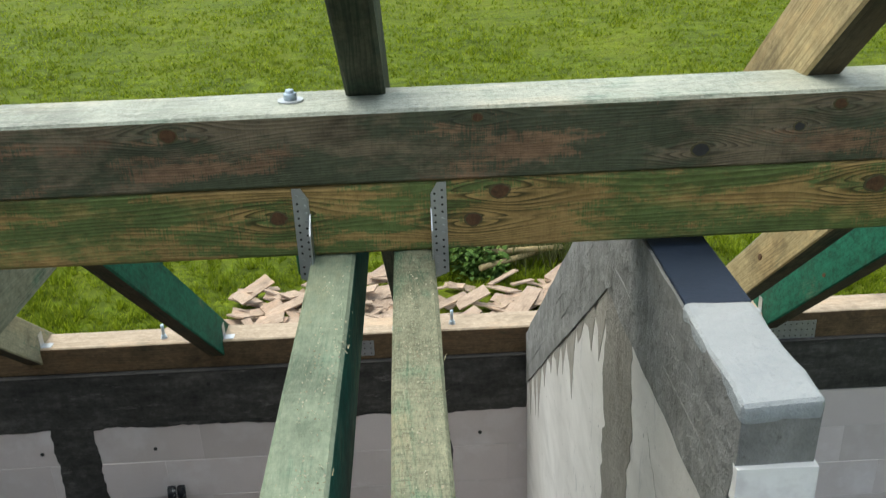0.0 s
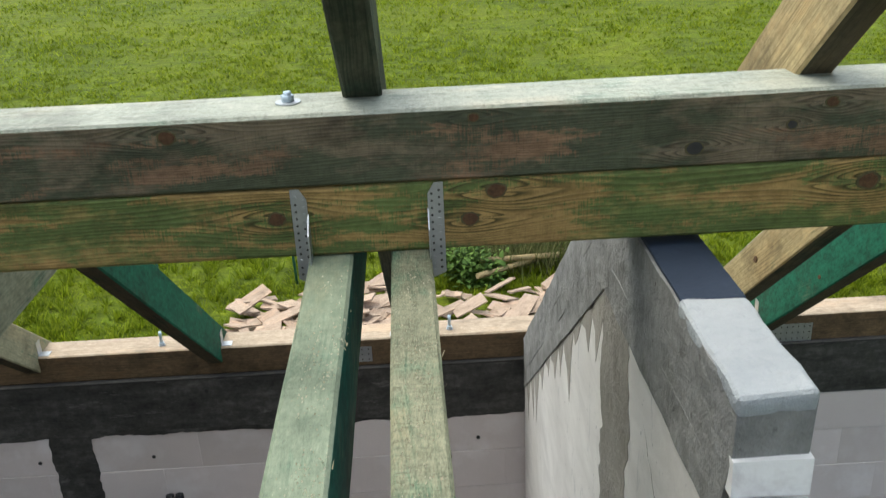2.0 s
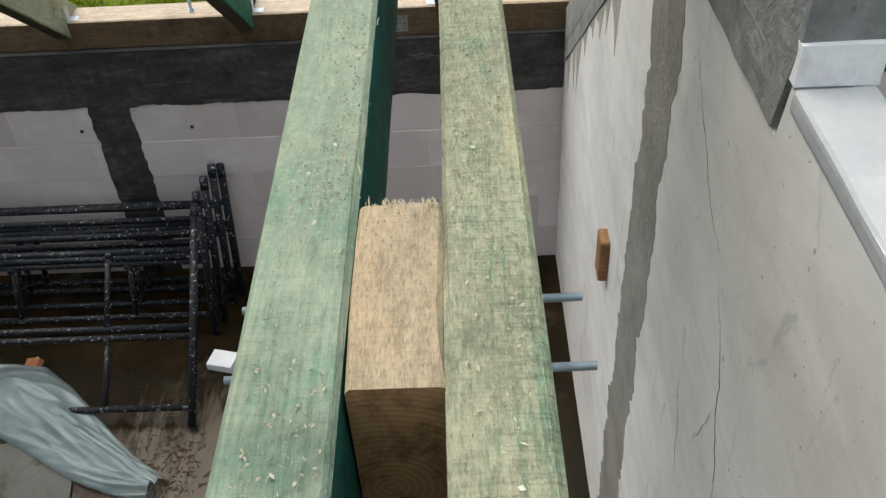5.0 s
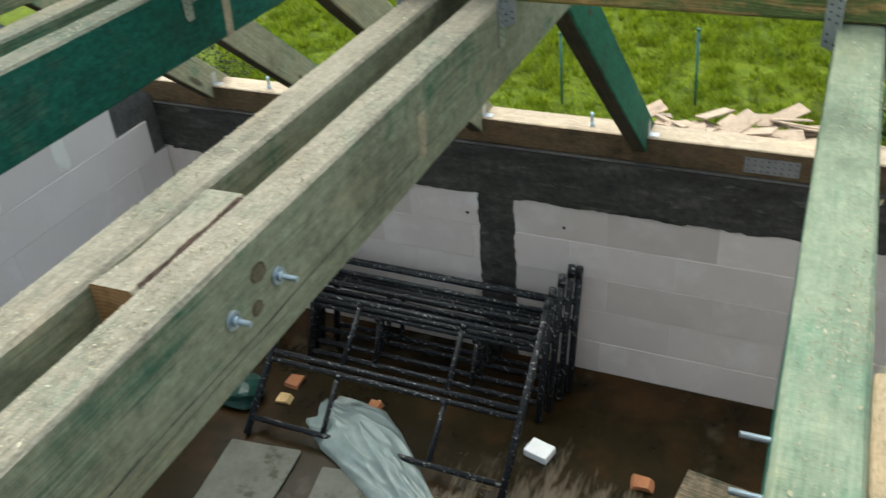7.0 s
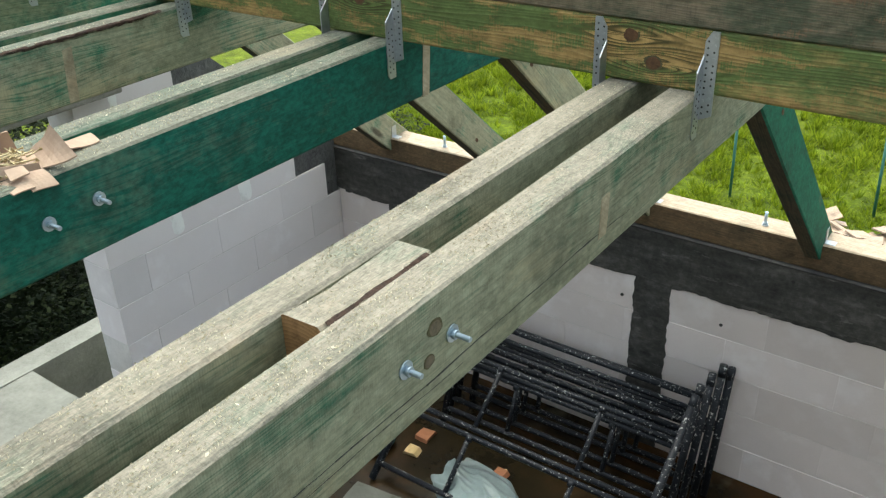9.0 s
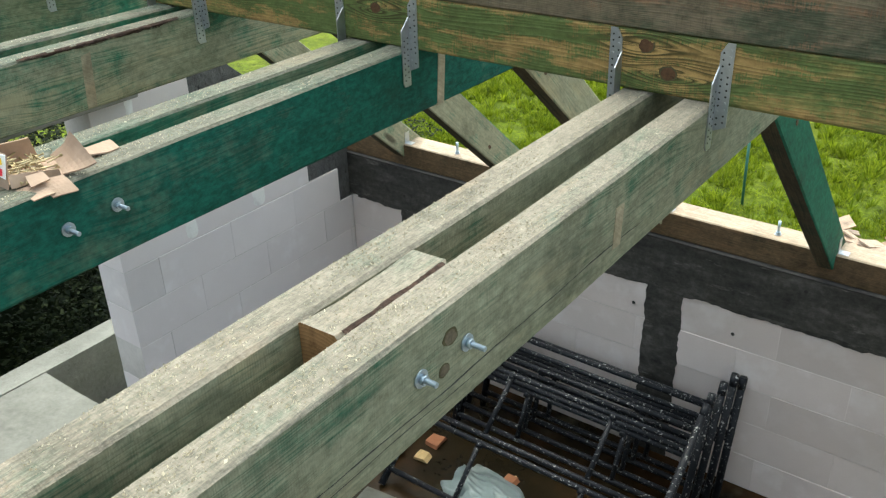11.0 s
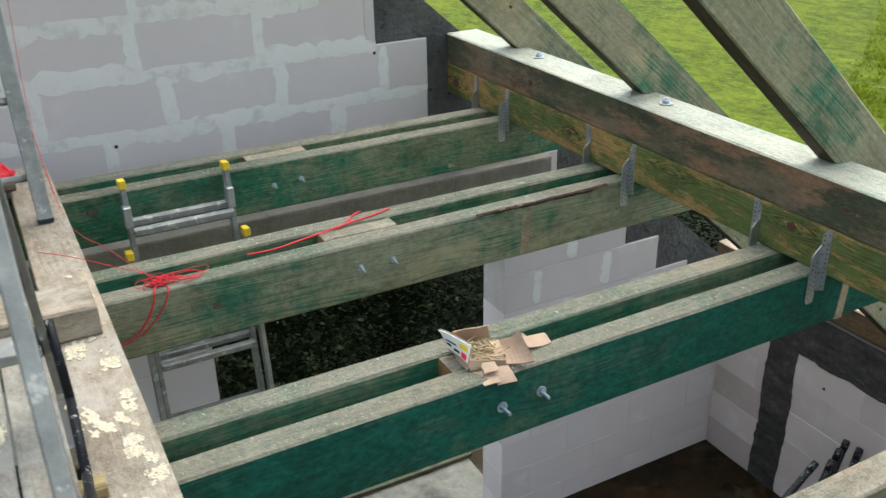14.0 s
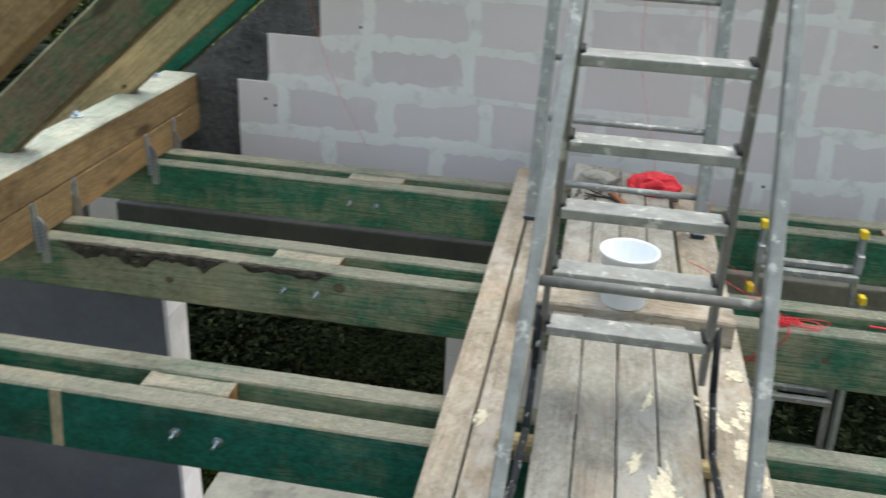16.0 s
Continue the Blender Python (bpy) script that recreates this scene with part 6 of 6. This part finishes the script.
M_BARK_R = plain_material("red_brown_bark", (0.014, 0.010, 0.008), (0.10, 0.058, 0.040), 60.0, 0.95, fine=150.0, bump=0.9, dist=0.004)
bark(tie_c, -2.71, -2.74, -2.06, TOP, 0.088, 1.3, 1, M_BARK, "black flaking bark on the board's edge")
bark(tie_c, -2.71, -2.02, -1.66, TOP, 0.045, 2.6, 1, M_BARK, "black flaking bark on the board's edge")
bark(tie_c, -2.71, 1.02, 1.60, TOP, 0.018, 3.9, 1, M_BARK_R, "red-brown strip of bark on the board's edge")
bark(ties_[1], TIES[1] - 0.0822, 0.50, 0.745, TOP - 0.002, 0.030, 5.2, 1, M_BARK_R, "red-brown bark on the spacer's edge", 0.006)

# ---- outside, north: pile of formwork boards, fence, weeds ----
rng = random.Random(12)
for k in range(170):
    x = rng.choice((rng.gauss(-1.9, 0.9), rng.uniform(-3.3, 0.6), rng.uniform(0.9, 2.2)))
    heap = max(0.0, 1 - abs((x + 1.3) / 2.3)) * 0.26 + 0.06
    y = 12.55 + rng.uniform(-0.75, 0.85)
    z = GROUND + 0.03 + rng.uniform(0.3, 1) * heap + 0.12
    L, w = rng.uniform(0.30, 0.85), rng.uniform(0.12, 0.32)
    solid("formwork_board", beam(L, w, 0.025, 2000 + k, 2, bev=0.002), [M_FORM, M_FORM, M_FORM], "pale dusty formwork offcut in a heap", "board", "heap of formwork boards", at=pose(x, y, z, rng.uniform(-24, 24), rng.uniform(-20, 20), rng.uniform(-60, 60)))
bm = bmesh.new()
N = 20
g2 = {}
for i in range(N + 1):
    for j in range(6):
        x, y = -4.2 + 7.0 * i / N, 11.6 + 2.6 * j / 5
        h = max(0, 1 - abs((x + 0.9) / 3.6)) * math.sin(math.pi * j / 5) * 0.22
        g2[i, j] = bm.verts.new((x, y, GROUND - 0.03 + h))
for i in range(N):
    for j in range(5):
        bm.faces.new((g2[i, j], g2[i + 1, j], g2[i + 1, j + 1], g2[i, j + 1]))
solid("grass_mound", bm, M_GRASS, "low grassy mound under the heap of boards", "mound", kind="stuff")
for x, y, h, m, rr in ((-4.5, 14.0, 1.25, M_STEEL_G, 0.025), (-2.25, 14.4, 1.35, M_STEEL_G, 0.025), (0.05, 14.7, 1.3, M_STEEL_G, 0.025), (-7.0, 13.6, 1.2, M_STEEL_G, 0.025), (1.72, 15.0, 1.9, M_WETWOOD, 0.045), (4.2, 15.2, 1.3, M_STEEL_G, 0.025)):
    bm = bmesh.new()
    tube(bm, (0, 0, -0.2), (0, 0, h), rr, 8)
    tube(bm, (0, 0, h), (0, 0, h + 0.05), rr * 1.3, 8)
    solid("fence_post", bm, m, "thin green metal fence post in the grass" if m is M_STEEL_G else "dark wooden post in the weeds", "fence post", "fence posts", at=pose(x, y, GROUND, rng.uniform(-2, 2), rng.uniform(-2, 2)))
for x0, x1 in (((1.75, 15.0, 1.85), (2.6, 15.1, 0.0)), ((1.0, 14.0, 0.45), (2.4, 14.4, 0.3)), ((0.9, 13.6, 0.35), (2.2, 14.6, 0.2))):
    a, b = Vector(x0) + Vector((0, 0, GROUND)), Vector(x1) + Vector((0, 0, GROUND))
    bm = bmesh.new()
    tube(bm, a, b, 0.05, 6)
    solid("timber_pole", bm, M_RAFT, "weathered timber pole leaning among the weeds", "pole", "poles in the weeds")


def scatter(name, label, category, mat, blades):
    """Many thin blades or leaves in one mesh: (base, tip, half width vector)."""
    vs, fs = [], []
    for p, q, w in blades:
        n = len(vs)
        m = (p + q) / 2 + Vector((0, 0, 0.1 * (q - p).length))
        vs += [p - w, p + w, m + w * 0.8, m - w * 0.8, q]
        fs += [(n, n + 1, n + 2, n + 3), (n + 3, n + 2, n + 4)]
    me = bpy.data.meshes.new(name)
    me.from_pydata(vs, [], fs)
    me.materials.append(mat)
    ob = new(name, me)
    return tagged(ob, label, category, kind="stuff")


def ground_z(x, y):
    r = math.hypot(x, y)
    return GROUND + 0.25 * noise.noise((x * 0.15, y * 0.15, 1.0)) * min(1, max(0, (r - 8) / 8)) + 0.010 * max(0, r - 30)


rng = random.Random(8)
bl = []
for _ in range(80000):
    y = 1.0 / (1 / 9.0 + rng.random() * (1 / 70.0 - 1 / 9.0))
    x = rng.uniform(-0.66, 0.62) * (y + 4)
    z = ground_z(x, y) - 0.02
    lush = noise.noise((x * 0.8, y * 1.1, 5.0)) + 0.6 * noise.noise((x * 2.3, y * 2.9, 9.0))
    if lush < -0.12 - 0.012 * (y - 9):
        continue
    s = (0.55 + y / 38) * (1.0 + 0.5 * max(0.0, lush))
    for _ in range(4):
        a = rng.uniform(0, 6.28)
        h = rng.uniform(0.06, 0.15) * s
        p = Vector((x + rng.gauss(0, 0.06) * s, y + rng.gauss(0, 0.06) * s, z))
        q = p + Vector((math.cos(a) * h * 0.9, math.sin(a) * h * 0.9, h * 0.75))
        bl.append((p, q, Vector((-math.sin(a), math.cos(a), 0)) * 0.013 * s))
for _ in range(6200):
    y = 9.3 + 17 * rng.random() ** 1.3
    x = rng.uniform(-0.66, 0.62) * (y + 4)
    z = ground_z(x, y) - 0.02
    size = rng.uniform(0.6, 1.3)
    for _ in range(22):
        a = rng.uniform(0, 6.28)
        d = abs(rng.gauss(0, 0.075)) * size
        h = rng.uniform(0.13, 0.26) * size
        lean = 0.35 + 3.0 * d
        p = Vector((x + math.cos(a) * d * 0.7, y + math.sin(a) * d * 0.7, z))
        q = p + Vector((math.cos(a) * h * lean, math.sin(a) * h * lean, h * 0.85))
        bl.append((p, q, Vector((-math.sin(a), math.cos(a), 0)) * 0.011))
scatter("meadow_tufts", "short uneven tufts of meadow grass", "grass", M_BLADE, bl)
bl = []
for _ in range(170):
    x = rng.choice((rng.gauss(1.4, 0.7), rng.gauss(2.7, 1.2)))
    y = rng.uniform(14.2, 16.0) if x > 0 else rng.uniform(13.2, 14.6)
    for _ in range(16):
        a = rng.uniform(0, 6.28)
        h = rng.uniform(0.3, 0.9) * (1.0 if x > 0 else 0.6)
        p = Vector((x + rng.gauss(0, 0.12), y + rng.gauss(0, 0.12), GROUND))
        q = p + Vector((math.cos(a) * h * 0.5, math.sin(a) * h * 0.5, h))
        bl.append((p, q, Vector((-math.sin(a), math.cos(a), 0)) * 0.008))
scatter("tall_weeds", "tall dry weeds along the fence line", "weeds", M_DRY, bl)


def leafy(name, label, centres, count, size, mat, seed):
    r = random.Random(seed)
    bl = []
    for _ in range(count):
        c, rad = r.choice(centres)
        d = Vector((r.gauss(0, 1), r.gauss(0, 1), r.gauss(0, 1))).normalized() * rad * r.random() ** 0.35
        d.z *= 0.8
        p = Vector(c) + d + Vector((r.gauss(0, 0.1), r.gauss(0, 0.1), r.gauss(0, 0.1)))
        a, e = r.uniform(0, 6.28), r.uniform(-0.6, 0.9)
        s = size * r.uniform(0.6, 1.4)
        q = p + Vector((math.cos(a) * math.cos(e), math.sin(a) * math.cos(e), math.sin(e))) * s
        bl.append((p, q, Vector((-math.sin(a), math.cos(a), 0.2)) * s * 0.3))
    return scatter(name, label, "hedge", mat, bl)


rng = random.Random(5)
west = [((-8.3 + rng.uniform(-0.9, 0.9), y, z + rng.uniform(-0.3, 0.3)), rng.uniform(0.6, 1.0)) for y in np.arange(-7.5, 4.6, 0.75) for z in (-3.0, -2.0, -1.0, 0.0, 0.9)]
west += [((-9.5 + rng.uniform(-0.9, 0.9), y, z + rng.uniform(-0.3, 0.3)), rng.uniform(0.7, 1.1)) for y in np.arange(-13.0, -3.6, 0.9) for z in (-2.6, -1.4, -0.2, 1.0, 2.2, 3.2)]
west += [((-8.6 + rng.uniform(-0.8, 0.8), y, z + rng.uniform(-0.2, 0.2)), rng.uniform(0.6, 0.9)) for y in np.arange(4.6, 10.0, 0.75) for z in (-3.2, -2.5, -1.8)]
west += [((-9.4 + rng.uniform(-0.5, 0.5), y, z + rng.uniform(-0.2, 0.2)), rng.uniform(0.6, 0.9)) for y in np.arange(1.5, 5.6, 0.6) for z in (-1.0, -0.2, 0.5)]
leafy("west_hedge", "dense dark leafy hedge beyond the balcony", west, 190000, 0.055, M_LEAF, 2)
# Dark box added behind the leaves as the hedge's inner shade.
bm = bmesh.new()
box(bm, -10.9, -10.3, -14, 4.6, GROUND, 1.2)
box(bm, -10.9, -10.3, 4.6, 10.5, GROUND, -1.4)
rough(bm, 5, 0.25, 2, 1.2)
solid("hedge_core", bm, leaf_material("hedge_shade", (0.010, 0.016, 0.006), (0.014, 0.02, 0.008)), "dark box behind the leaves, standing for the hedge's inner shade", "hedge", kind="stuff")
south = [((x, -13.0 + rng.uniform(-1.5, 1.5), z + rng.uniform(-0.5, 0.5)), rng.uniform(0.9, 1.6)) for x in np.arange(-14, 6, 1.5) for z in (-2.5, -0.8, 0.8, 2.3, 3.6)]
south += [((x, y + rng.uniform(-1, 1), z + rng.uniform(-0.5, 0.5)), rng.uniform(1.0, 1.6)) for x in np.arange(-20, -10, 1.6) for y in (-10.0, -12.5, -15.0) for z in (-2.5, -1.0, 0.6, 2.2)]
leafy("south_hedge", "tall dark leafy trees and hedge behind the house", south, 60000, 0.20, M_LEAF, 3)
shrubs = [((0.75, 14.2, GROUND + 0.35), 0.4), ((1.0, 14.0, GROUND + 0.25), 0.3), ((3.4, 14.6, GROUND + 0.5), 0.6)]
leafy("green_shrub", "small green shrub among the boards", shrubs, 1800, 0.12, leaf_material("shrub_leaves", (0.05, 0.10, 0.02), (0.16, 0.26, 0.05)), 4)

# ---- sawdust on the tie tops ----
M_DUST = leaf_material("sawdust_chips", (0.42, 0.36, 0.24), (0.78, 0.71, 0.55))
rng = random.Random(14)
vs, fs = [], []
for _ in range(17000):
    k = rng.choice((0, 0, 0, 1, 1, 1, 1, 2, 2, 3, 4))
    x = TIES[k] - rng.choice((0.04, 0.20, 0.04, 0.20, 0.12)) + rng.uniform(-0.031, 0.031)
    y = rng.gauss(0.45, 0.6)
    if abs(x - (TIES[k] - 0.12)) < 0.041 and not 0.49 < y < 0.62:
        continue
    if y > 1.66 or noise.noise((x * 9, y * 5, 2.0)) < rng.uniform(-0.5, 0.15):
        continue
    s, a = rng.uniform(0.0009, 0.0026) * (1.8 if rng.random() < 0.06 else 1), rng.uniform(0, 6.28)
    n = len(vs)
    c, d = math.cos(a) * s, math.sin(a) * s
    e = rng.uniform(0.25, 0.5)
    z = TOP + 0.0014
    vs += [(x - c, y - d, z), (x + d * e, y - c * e, z), (x + c, y + d, z + 0.001), (x - d * e, y + c * e, z + 0.0025)]
    fs += [(n, n + 1, n + 2, n + 3), (n, n + 1, n + 3)]
me = bpy.data.meshes.new("sawdust")
me.from_pydata(vs, [], fs)
me.materials.append(M_DUST)
tagged(new("sawdust", me), "pale sawdust and chips scattered over the ties", "sawdust", kind="stuff")

# ---- torn fibres at the sawn ends and edges of the first tie ----
rng = random.Random(91)
M_FIBRE = leaf_material("torn_wood_fibre", (0.34, 0.30, 0.18), (0.58, 0.50, 0.33))
bl = []
for k in range(150):
    if k < 90:
        p = Vector((TIES[0] - 0.12 + rng.uniform(-0.037, 0.037), 0.622, TOP - 0.003 - rng.random() * 0.006))
        q = p + Vector((rng.gauss(0, 0.004), rng.uniform(0.004, 0.016), rng.uniform(-0.001, 0.006)))
    else:
        p = Vector((TIES[0] - rng.choice((0.003, 0.078, 0.163, 0.237)), rng.uniform(0.2, 1.5), TOP - 0.004))
        q = p + Vector((rng.uniform(-0.006, 0.006), rng.gauss(0, 0.009), rng.uniform(0.002, 0.008)))
    bl.append((p, q, Vector((1, 0.3, 0)) * rng.uniform(0.0004, 0.0009)))
scatter("wood_fibres", "torn pale wood fibres on the sawn tie and spacer", "splinters", M_FIBRE, bl)
